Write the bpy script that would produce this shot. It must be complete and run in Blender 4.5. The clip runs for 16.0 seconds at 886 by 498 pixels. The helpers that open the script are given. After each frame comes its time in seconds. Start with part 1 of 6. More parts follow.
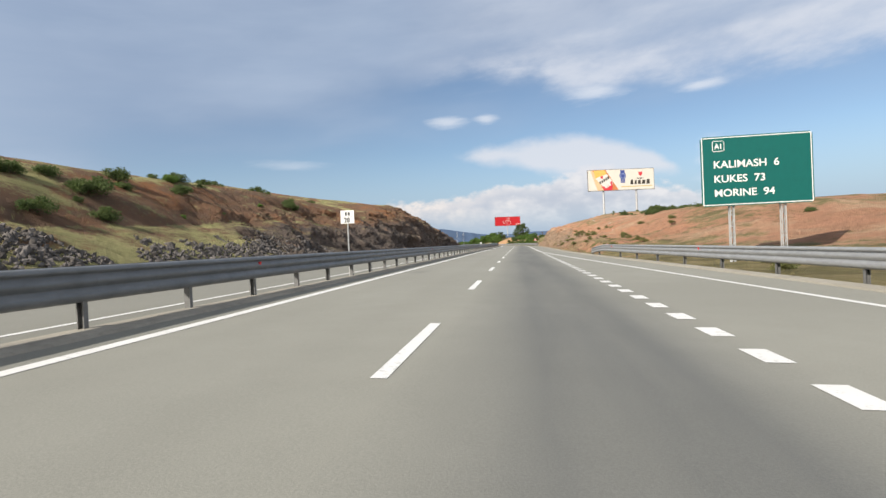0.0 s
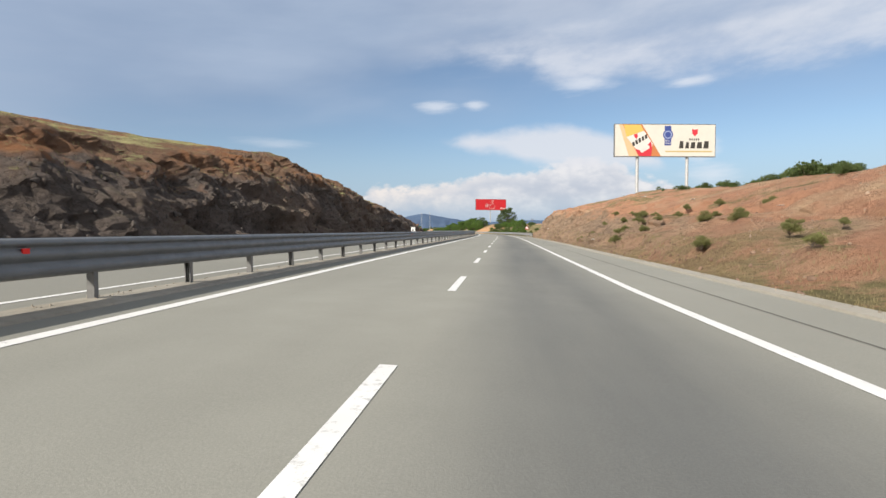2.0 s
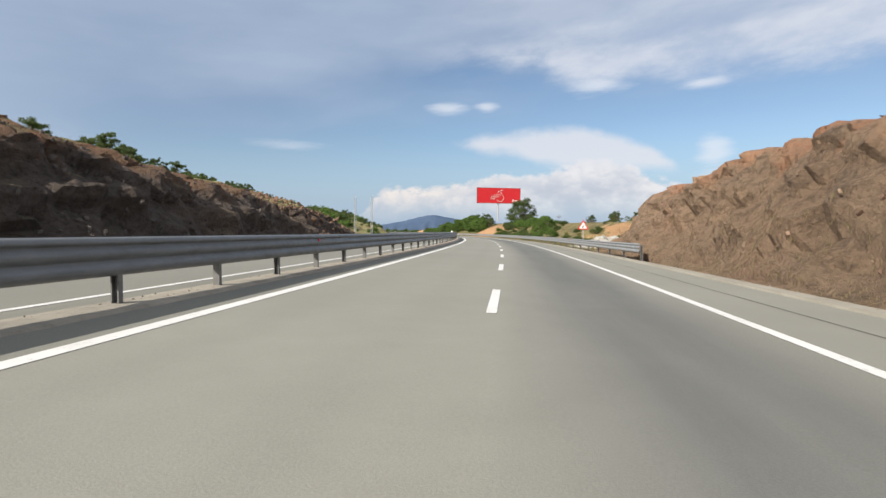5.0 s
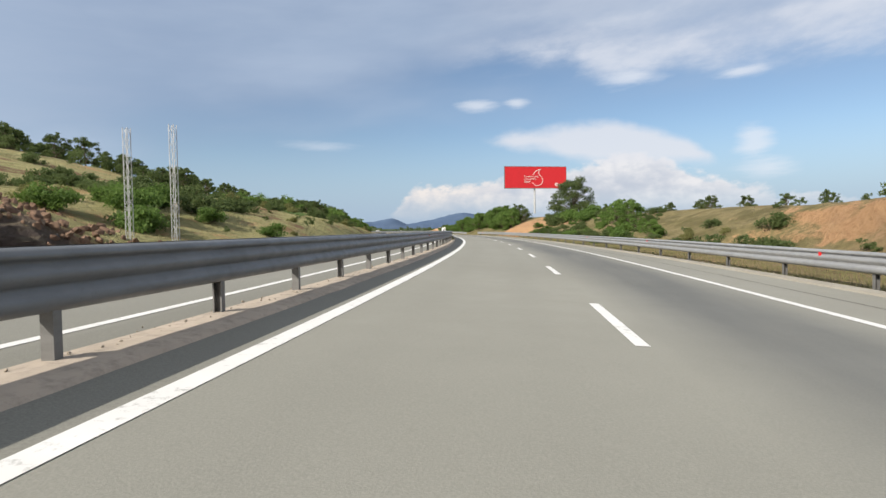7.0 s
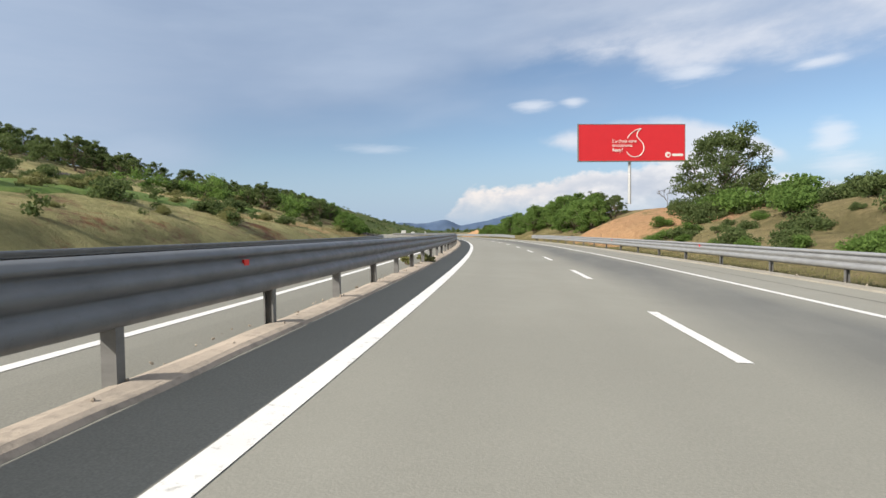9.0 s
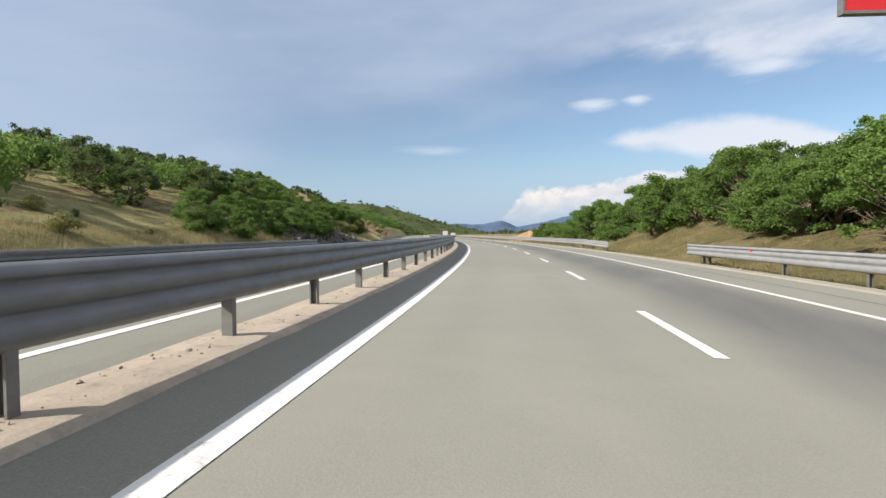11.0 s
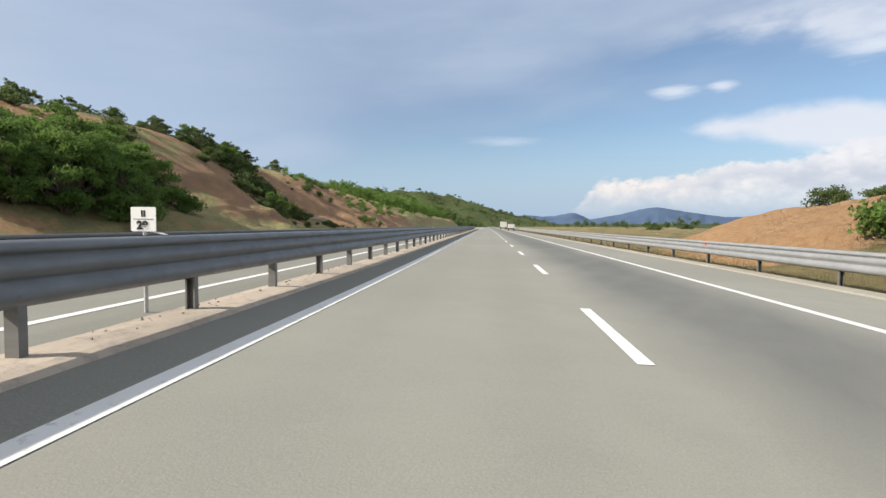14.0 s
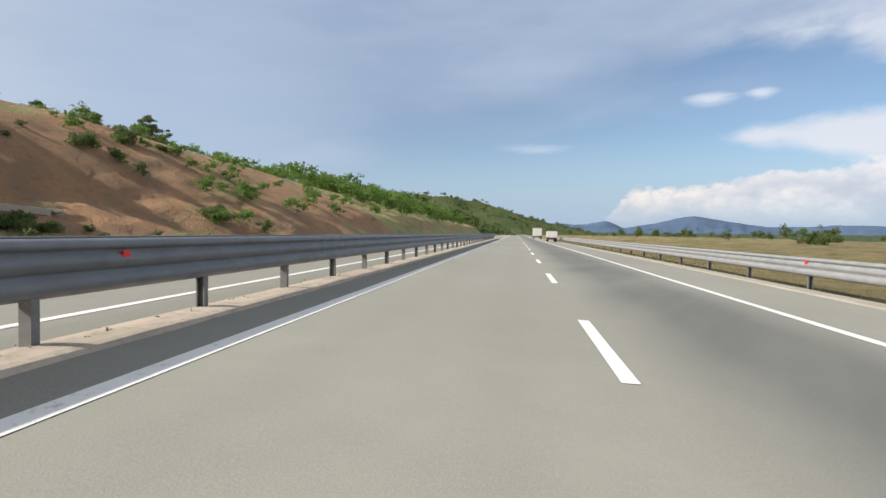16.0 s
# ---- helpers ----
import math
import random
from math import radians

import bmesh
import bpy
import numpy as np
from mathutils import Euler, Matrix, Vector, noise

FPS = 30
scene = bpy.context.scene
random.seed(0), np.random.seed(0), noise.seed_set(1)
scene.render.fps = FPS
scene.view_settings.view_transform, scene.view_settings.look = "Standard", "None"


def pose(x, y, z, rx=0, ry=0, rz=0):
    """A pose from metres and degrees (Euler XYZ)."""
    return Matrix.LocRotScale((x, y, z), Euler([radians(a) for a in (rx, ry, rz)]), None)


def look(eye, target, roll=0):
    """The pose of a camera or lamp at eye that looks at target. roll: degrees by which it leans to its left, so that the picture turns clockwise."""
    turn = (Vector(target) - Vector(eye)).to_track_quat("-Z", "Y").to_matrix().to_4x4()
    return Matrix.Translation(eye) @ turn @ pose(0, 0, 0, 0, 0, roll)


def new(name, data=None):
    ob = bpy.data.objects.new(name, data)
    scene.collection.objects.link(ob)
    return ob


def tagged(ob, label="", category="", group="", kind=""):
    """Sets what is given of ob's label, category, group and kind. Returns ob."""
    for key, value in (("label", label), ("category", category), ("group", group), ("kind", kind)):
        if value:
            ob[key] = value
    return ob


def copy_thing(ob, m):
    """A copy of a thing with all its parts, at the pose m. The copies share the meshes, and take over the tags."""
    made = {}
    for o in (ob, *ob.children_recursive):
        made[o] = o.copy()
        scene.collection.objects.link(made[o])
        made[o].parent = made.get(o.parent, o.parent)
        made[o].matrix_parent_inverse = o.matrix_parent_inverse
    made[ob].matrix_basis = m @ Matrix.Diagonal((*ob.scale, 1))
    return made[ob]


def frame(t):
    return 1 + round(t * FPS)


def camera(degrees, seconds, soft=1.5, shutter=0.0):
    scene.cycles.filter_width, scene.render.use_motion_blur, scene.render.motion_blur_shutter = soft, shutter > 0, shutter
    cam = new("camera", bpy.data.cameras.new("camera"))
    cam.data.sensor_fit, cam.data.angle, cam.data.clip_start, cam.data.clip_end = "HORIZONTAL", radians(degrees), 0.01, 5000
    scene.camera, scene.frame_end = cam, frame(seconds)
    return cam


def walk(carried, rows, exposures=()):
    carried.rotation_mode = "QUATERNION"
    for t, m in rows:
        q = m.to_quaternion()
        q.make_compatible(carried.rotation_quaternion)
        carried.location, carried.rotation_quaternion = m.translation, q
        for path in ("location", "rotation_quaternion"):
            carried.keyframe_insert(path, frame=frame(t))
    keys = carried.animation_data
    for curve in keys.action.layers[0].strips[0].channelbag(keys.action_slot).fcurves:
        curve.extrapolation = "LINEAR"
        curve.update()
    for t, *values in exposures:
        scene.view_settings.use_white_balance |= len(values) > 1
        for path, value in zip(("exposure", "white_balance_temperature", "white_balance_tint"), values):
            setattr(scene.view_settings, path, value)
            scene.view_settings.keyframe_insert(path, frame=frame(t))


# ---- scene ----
# ---- the road's own coordinates: s along the left edge line of the carriageway, d to the right of it ----
KS = [-30 + 50 * i for i in range(21)]
KAPPA = [0.15, 0.11, -0.10, 0.05, 1.06, 2.15, 1.94, 2.20, 1.79, -0.17, 0.10] + [0.0] * 10
SS = np.arange(-160.0, 1400.0, 1.0)
_k = np.interp(SS, KS, KAPPA, left=0.0, right=0.0) / 1000
_th = np.concatenate([[0], np.cumsum((_k[1:] + _k[:-1]) / 2)])
_th -= _th[160]
_mid = (_th[1:] + _th[:-1]) / 2
_x = np.concatenate([[0], np.cumsum(-np.sin(_mid))])
_y = np.concatenate([[0], np.cumsum(np.cos(_mid))])
_x -= _x[160]
_y -= _y[160]


def fall(s):
    """Crossfall of the road at s: it sinks by this much a metre to the right."""
    return float(np.interp(s, [115, 185, 245, 315], [0.026, 0.043, 0.043, 0.031]))


def bank(s, d):
    """Height of the road's plane."""
    if d < -2.0:
        return 2.0 * fall(s) + 0.02 * max(d + 2.0, -11.0)
    return -fall(s) * min(d, 12.0)


TH, PX, PY = _th.tolist(), _x.tolist(), _y.tolist()


def along(table, s):
    i = int(s + 160.0)
    f = s + 160.0 - i
    return table[i] + (table[i + 1] - table[i]) * f


def heading(s):
    return along(TH, s)


def P(s, d, z=0.0, banked=True):
    """World place of a point s along, d to the right, z above the road's plane."""
    x, y, th = along(PX, s), along(PY, s), along(TH, s)
    return Vector((x + d * math.cos(th), y + d * math.sin(th), z + (bank(s, d) if banked else 0.0)))


# ---- camera: t, s, d, turn, tilt, lean (radians against the road's heading) ----
cam = camera(80.25, 16.0, soft=1.5, shutter=0.0)
EYE = 1.203
DRIVE = [
    (0.00, 0.00, 5.047, 0.1471, -0.0070, -0.0425),
    (0.50, 14.12, 4.897, 0.1301, -0.0319, 0.0029),
    (1.00, 28.30, 4.767, 0.1275, -0.0326, 0.0038),
    (1.50, 42.49, 4.712, 0.1209, -0.0302, 0.0057),
    (2.00, 56.63, 4.726, 0.1129, -0.0353, -0.0017),
    (2.50, 70.62, 4.757, 0.1014, -0.0417, 0.0088),
    (3.00, 84.45, 4.843, 0.1077, -0.0358, 0.0086),
    (3.50, 98.20, 4.861, 0.1169, -0.0294, 0.0055),
    (4.00, 111.92, 4.777, 0.1291, -0.0268, 0.0081),
    (5.25, 146.27, 3.750, 0.1290, -0.0349, 0.0022),
    (6.50, 180.62, 2.623, 0.1290, -0.0429, 0.0006),
    (7.00, 194.36, 2.372, 0.1356, -0.0358, -0.0131),
    (7.50, 208.14, 2.075, 0.1412, -0.0383, -0.0007),
    (8.00, 221.57, 1.813, 0.1411, -0.0326, -0.0039),
    (8.50, 234.84, 1.631, 0.1350, -0.0282, -0.0065),
    (9.00, 248.12, 1.501, 0.1315, -0.0317, -0.0125),
    (10.25, 281.46, 1.500, 0.1321, -0.0305, -0.0052),
    (11.50, 314.80, 1.708, 0.1327, -0.0294, -0.0082),
    (12.00, 328.25, 1.745, 0.1336, -0.0278, -0.0083),
    (12.50, 341.59, 1.786, 0.1288, -0.0171, -0.0053),
    (13.00, 354.87, 1.823, 0.1171, -0.0347, 0.0055),
    (13.50, 368.20, 2.066, 0.1104, -0.0407, 0.0083),
    (14.00, 381.92, 2.380, 0.1035, -0.0449, 0.0065),
    (14.50, 395.92, 2.723, 0.1185, -0.0409, 0.0083),
    (15.00, 409.70, 2.881, 0.1303, -0.0295, 0.0025),
    (15.50, 422.82, 2.859, 0.1385, -0.0298, 0.0096),
    (16.00, 435.57, 2.772, 0.1391, -0.0322, 0.0179),
]


def sight(s, d, turn, tilt, lean):
    eye = P(s, d, EYE)
    a = heading(s) + turn
    way = Vector((-math.sin(a) * math.cos(tilt), math.cos(a) * math.cos(tilt), math.sin(tilt)))
    return look(eye, eye + way, math.degrees(lean))


walk(cam, [(t, sight(*row)) for t, *row in DRIVE],
     [(0.0, 0.57, 6330, 10), (8.0, 0.60, 6330, 10), (9.0, 0.66, 6330, 10), (11.5, 0.72, 6330, 10), (14.0, 0.70, 6330, 10), (16.0, 0.66, 6330, 10)])

# ---- light: evening sun from behind and to the left, broken cloud ----
SUN_AZ = math.radians(-140.0)      # clockwise from +y
SUN_EL = math.radians(34.0)
world = bpy.data.worlds.new("sky")
scene.world = world
world.use_nodes = True
wn, wl = world.node_tree.nodes, world.node_tree.links
wn.clear()


def wnode(kind, **values):
    nd = wn.new(kind)
    for key, value in values.items():
        if key == "op":
            nd.operation = value
        else:
            nd.inputs[int(key[1:])].default_value = value
    return nd


def wm(op, a, b=None, c=None):
    nd = wn.new("ShaderNodeMath")
    nd.operation = op
    for i, v in enumerate((a, b, c)):
        if v is None:
            continue
        if isinstance(v, (int, float)):
            nd.inputs[i].default_value = v
        else:
            wl.new(v, nd.inputs[i])
    return nd.outputs[0]


def wramp(value, stops, lo, hi):
    """Piecewise-linear value over lo..hi from (place, value) stops."""
    mr = wn.new("ShaderNodeMapRange")
    mr.inputs[1].default_value, mr.inputs[2].default_value = lo, hi
    wl.new(value, mr.inputs[0])
    cr = wn.new("ShaderNodeValToRGB")
    el = cr.color_ramp.elements
    while len(el) < len(stops):
        el.new(0.5)
    for e, (p, v) in zip(el, stops):
        e.position = (p - lo) / (hi - lo)
        e.color = (v, v, v, 1)
    wl.new(mr.outputs[0], cr.inputs[0])
    return cr.outputs[0]


def wstep(value, lo, hi):
    mr = wn.new("ShaderNodeMapRange")
    mr.interpolation_type = "SMOOTHSTEP"
    mr.inputs[1].default_value, mr.inputs[2].default_value = lo, hi
    wl.new(value, mr.inputs[0])
    return mr.outputs[0]


def wmix(fac, a, b):
    nd = wn.new("ShaderNodeMix")
    nd.data_type = "RGBA"
    for i, v in ((0, fac), (6, a), (7, b)):
        if isinstance(v, tuple):
            nd.inputs[i].default_value = (*v, 1)
        elif isinstance(v, (int, float)):
            nd.inputs[i].default_value = v
        else:
            wl.new(v, nd.inputs[i])
    return nd.outputs[2]


sky = wn.new("ShaderNodeTexSky")
sky.sky_type = "NISHITA"
sky.sun_disc = False
sky.sun_elevation = SUN_EL
sky.sun_rotation = SUN_AZ
sky.air_density, sky.dust_density, sky.ozone_density = 1.0, 0.6, 2.0
SKY = 0.115
tc = wn.new("ShaderNodeTexCoord")
sep = wn.new("ShaderNodeSeparateXYZ")
wl.new(tc.outputs["Generated"], sep.inputs[0])
gx, gy, gz = sep.outputs
azim = wm("MULTIPLY", wm("ARCTAN2", gx, gy), 57.2958)
elev = wm("MULTIPLY", wm("ARCSINE", gz), 57.2958)


def wnoise(sx, sy, scale, detail, rough=0.55, shift=0.0, twist=0.0):
    co = wn.new("ShaderNodeCombineXYZ")
    wl.new(wm("MULTIPLY", wm("ADD", azim, wm("MULTIPLY", elev, twist)), sx), co.inputs[0])
    wl.new(wm("MULTIPLY", elev, sy), co.inputs[1])
    co.inputs[2].default_value = shift
    nz = wn.new("ShaderNodeTexNoise")
    nz.inputs["Scale"].default_value, nz.inputs["Detail"].default_value, nz.inputs["Roughness"].default_value = scale, detail, rough
    wl.new(co.outputs[0], nz.inputs["Vector"])
    return nz.outputs[0]


blue = wn.new("ShaderNodeMix")
blue.data_type, blue.blend_type = "RGBA", "MULTIPLY"
blue.inputs[0].default_value = 1.0
wl.new(sky.outputs[0], blue.inputs[6])
blue.inputs[7].default_value = (SKY, SKY, SKY, 1)
col = blue.outputs[2]
col = wmix(wm("MULTIPLY", wm("SUBTRACT", 1.0, wstep(elev, 0.0, 11.0)), 0.9), col, (0.38, 0.50, 0.66))
# thin high veil, lower towards the left of the road, streaked
line = wramp(azim, [(-180, 0.10), (-75, 0.05), (-45, 0.14), (-28, 0.24), (-16, 0.36), (-6, 0.46), (20, 0.42), (60, 0.40), (180, 0.2)], -180, 180)
broad = wnoise(0.026, 0.07, 1.5, 4, 0.5, 1.3, -0.8)
fine = wnoise(0.06, 0.30, 1.5, 8, 0.62, 4.1, -1.6)
veil_at = wm("ADD", wm("SUBTRACT", elev, wm("MULTIPLY", line, 35.0)), wm("MULTIPLY", wm("SUBTRACT", broad, 0.5), 16.0))
veil = wm("MULTIPLY", wstep(veil_at, -5.0, 8.0), wm("ADD", 0.70, wm("MULTIPLY", wstep(fine, 0.2, 0.8), 0.14)))
col = wmix(veil, col, wmix(wm("MAXIMUM", wstep(broad, 0.30, 0.70), wm("SUBTRACT", 1.0, wstep(azim, -58.0, -34.0))), (0.345, 0.425, 0.565), (0.46, 0.54, 0.67)))
# overhead and behind, mostly unseen: an even grey-white cloud sheet added as fill light
sheet = wm("MAXIMUM", wstep(elev, 30.0, 48.0), wstep(wm("ABSOLUTE", azim), 62.0, 95.0))
col = wmix(wm("MULTIPLY", sheet, 0.85), col, wmix(wstep(broad, 0.35, 0.65), (0.50, 0.52, 0.545), (0.70, 0.71, 0.72)))
# a bright band of cirrus over the road's right, sharp below, feathered above
soft = wnoise(0.045, 0.16, 1.2, 6, 0.55, 9.3, -0.7)
puffy = wnoise(0.10, 0.22, 1.3, 7, 0.58, 3.3, -0.5)
low_edge = wramp(azim, [(-20, 0.64), (-13, 0.63), (-9, 0.66), (-3, 0.672), (2, 0.668), (7, 0.60), (11, 0.578), (19, 0.57), (40, 0.55)], -20, 40)
band = wstep(wm("ADD", wm("SUBTRACT", elev, wm("MULTIPLY", low_edge, 25.0)), wm("MULTIPLY", wm("SUBTRACT", puffy, 0.5), 4.5)), -0.3, 2.2)
fade = wm("SUBTRACT", 1.0, wm("MULTIPLY", wstep(wm("ADD", elev, wm("MULTIPLY", wm("SUBTRACT", soft, 0.5), 9.0)), 18.6, 21.5), 0.62))
band = wm("MULTIPLY", wm("MULTIPLY", band, fade), wm("MULTIPLY", wstep(azim, -15.0, 3.0), wm("ADD", 0.42, wm("MULTIPLY", wstep(puffy, 0.30, 0.68), 0.58))))
col = wmix(wm("MULTIPLY", band, 0.72), col, (0.80, 0.81, 0.85))
streak = wm("MULTIPLY", wstep(fine, 0.48, 0.80), wm("MULTIPLY", wstep(elev, 13.5, 17.0), wstep(azim, -14.0, 4.0)))
col = wmix(wm("MULTIPLY", streak, 0.13), col, (0.86, 0.87, 0.90))
# two small clouds
for ca, ce, wa, we in ((-7.4, 13.1, 2.3, 0.62), (-3.2, 13.3, 1.3, 0.5), (8.2, 14.9, 3.2, 0.9), (18.0, 14.3, 2.6, 0.6), (-24.0, 8.8, 3.6, 0.6), (19.3, 8.0, 1.5, 1.5), (20.5, 5.3, 2.8, 1.2)):
    u = wm("DIVIDE", wm("SUBTRACT", azim, ca), wa)
    v = wm("DIVIDE", wm("SUBTRACT", elev, ce), we)
    r = wm("ADD", wm("SQRT", wm("ADD", wm("MULTIPLY", u, u), wm("MULTIPLY", v, v))), wm("MULTIPLY", wm("SUBTRACT", fine, 0.5), 3.0))
    col = wmix(wm("MULTIPLY", wm("SUBTRACT", 1.0, wstep(r, 0.1, 1.3)), 0.62 if ca > -20 else 0.3), col, (0.84, 0.86, 0.90))
# towering cloud bank beyond the mountains, with an anvil
billow = wnoise(0.16, 0.30, 1.5, 8, 0.55, 7.7)
top = wramp(azim, [(-30, 0.0), (-18.5, 0.04), (-16.5, 0.14), (-14.4, 0.30), (-9, 0.325), (-4.7, 0.36), (-2.3, 0.40), (3.2, 0.44), (5.5, 0.48), (8.0, 0.54), (11.2, 0.48), (15, 0.35), (20, 0.24), (30, 0.15), (50, 0.0)], -30, 50)
curl = wnoise(0.55, 0.9, 1.4, 6, 0.55, 12.1)
over = wm("ADD", wm("SUBTRACT", wm("MULTIPLY", top, 15.0), elev), wm("ADD", wm("MULTIPLY", wm("SUBTRACT", billow, 0.5), 2.6), wm("MULTIPLY", wm("SUBTRACT", curl, 0.5), 1.6)))
cloud = wm("MULTIPLY", wstep(over, -0.1, 0.7), wstep(elev, 0.3, 4.5))
puff = wm("MAXIMUM", wstep(wnoise(0.16, 0.26, 1.5, 6, 0.5, 2.2), 0.34, 0.66), wm("SUBTRACT", 1.0, wstep(over, 0.0, 2.2)))
puff = wm("MULTIPLY", puff, wm("ADD", 0.55, wm("MULTIPLY", wstep(curl, 0.32, 0.62), 0.45)))
lit = wmix(puff, (0.57, 0.60, 0.67), wmix(wstep(azim, -12.0, 4.0), (0.95, 0.86, 0.79), (0.88, 0.85, 0.84)))
col = wmix(wm("MULTIPLY", cloud, 0.92), col, lit)
at = wramp(azim, [(-12, 0.50), (-8.5, 0.62), (-6.6, 0.655), (-2.9, 0.70), (1.9, 0.735), (6, 0.745), (8.9, 0.71), (11.7, 0.655), (13.9, 0.575), (15.5, 0.49), (18, 0.30), (24, 0.0)], -12, 24)
lo = wramp(azim, [(-12, 0.76), (-8.5, 0.69), (-6.6, 0.65), (-3.5, 0.59), (0.8, 0.54), (2.4, 0.48), (9, 0.44), (24, 0.44)], -12, 24)
wob = wm("MULTIPLY", wm("SUBTRACT", billow, 0.5), 2.0)
anvil = wm("MULTIPLY", wstep(wm("ADD", wm("SUBTRACT", wm("MULTIPLY", at, 15.0), elev), wob), -0.2, 1.2), wstep(wm("ADD", wm("SUBTRACT", elev, wm("MULTIPLY", lo, 15.0)), wob), -0.8, 0.8))
col = wmix(wm("MULTIPLY", anvil, 0.8), col, (0.80, 0.80, 0.83))
bg = wn.new("ShaderNodeBackground")
wl.new(col, bg.inputs[0])
bg.inputs[1].default_value = 0.667
wout = wn.new("ShaderNodeOutputWorld")
wl.new(bg.outputs[0], wout.inputs[0])

sun = bpy.data.lights.new("sun", "SUN")
sun.energy, sun.angle, sun.color = 4.6, math.radians(0.6), (1.0, 0.91, 0.78)
sun_ob = new("sun", sun)
to_sun = Vector((math.sin(SUN_AZ) * math.cos(SUN_EL), math.cos(SUN_AZ) * math.cos(SUN_EL), math.sin(SUN_EL)))
sun_ob.matrix_world = look(to_sun * 100, (0, 0, 0))


# ---- materials ----
class Mat:
    """A small builder of node materials."""

    def __init__(self, name, rough=0.8, metal=0.0, spec=0.4):
        self.m = bpy.data.materials.new(name)
        self.m.use_nodes = True
        self.n, self.l = self.m.node_tree.nodes, self.m.node_tree.links
        self.b = self.n["Principled BSDF"]
        self.b.inputs["Roughness"].default_value = rough
        self.b.inputs["Metallic"].default_value = metal
        self.b.inputs["Specular IOR Level"].default_value = spec
        self.tc = self.n.new("ShaderNodeTexCoord")

    def noise(self, scale, detail=5, rough=0.55, stretch=(1, 1, 1), coord="Object", dist=0.0):
        mp = self.n.new("ShaderNodeMapping")
        mp.inputs["Scale"].default_value = stretch
        self.l.new(self.tc.outputs[coord], mp.inputs[0])
        nz = self.n.new("ShaderNodeTexNoise")
        nz.inputs["Scale"].default_value, nz.inputs["Detail"].default_value = scale, detail
        nz.inputs["Roughness"].default_value, nz.inputs["Distortion"].default_value = rough, dist
        self.l.new(mp.outputs[0], nz.inputs["Vector"])
        return nz.outputs[0]

    def voro(self, scale, stretch=(1, 1, 1), feature="F1", out=0):
        mp = self.n.new("ShaderNodeMapping")
        mp.inputs["Scale"].default_value = stretch
        self.l.new(self.tc.outputs["Object"], mp.inputs[0])
        vz = self.n.new("ShaderNodeTexVoronoi")
        vz.feature = feature
        vz.inputs["Scale"].default_value = scale
        self.l.new(mp.outputs[0], vz.inputs["Vector"])
        return vz.outputs[out]

    def step(self, v, lo, hi, a=0.0, b=1.0):
        mr = self.n.new("ShaderNodeMapRange")
        mr.inputs[1].default_value, mr.inputs[2].default_value = lo, hi
        mr.inputs[3].default_value, mr.inputs[4].default_value = a, b
        self.l.new(v, mr.inputs[0])
        return mr.outputs[0]

    def math(self, op, a, b=0.0):
        nd = self.n.new("ShaderNodeMath")
        nd.operation = op
        for i, v in enumerate((a, b)):
            if isinstance(v, (int, float)):
                nd.inputs[i].default_value = v
            else:
                self.l.new(v, nd.inputs[i])
        return nd.outputs[0]

    def mix(self, fac, a, b, blend="MIX"):
        nd = self.n.new("ShaderNodeMix")
        nd.data_type, nd.blend_type = "RGBA", blend
        for i, v in ((0, fac), (6, a), (7, b)):
            if isinstance(v, tuple):
                nd.inputs[i].default_value = (*v, 1)
            elif isinstance(v, (int, float)):
                nd.inputs[i].default_value = v
            else:
                self.l.new(v, nd.inputs[i])
        return nd.outputs[2]

    def attr(self, name):
        a = self.n.new("ShaderNodeAttribute")
        a.attribute_name = name
        return a.outputs[2]

    def random(self):
        return self.n.new("ShaderNodeObjectInfo").outputs["Random"]

    def island(self):
        return self.n.new("ShaderNodeNewGeometry").outputs["Random Per Island"]

    def upness(self):
        geo = self.n.new("ShaderNodeNewGeometry")
        sp = self.n.new("ShaderNodeSeparateXYZ")
        self.l.new(geo.outputs["Normal"], sp.inputs[0])
        return sp.outputs[2]

    def color(self, v):
        if isinstance(v, tuple):
            self.b.inputs["Base Color"].default_value = (*v, 1)
        else:
            self.l.new(v, self.b.inputs["Base Color"])
        return self

    def rough(self, v):
        self.l.new(v, self.b.inputs["Roughness"])
        return self

    def bump(self, h, strength=0.4, dist=0.02):
        bp = self.n.new("ShaderNodeBump")
        bp.inputs["Strength"].default_value, bp.inputs["Distance"].default_value = strength, dist
        self.l.new(h, bp.inputs["Height"])
        self.l.new(bp.outputs[0], self.b.inputs["Normal"])
        return self


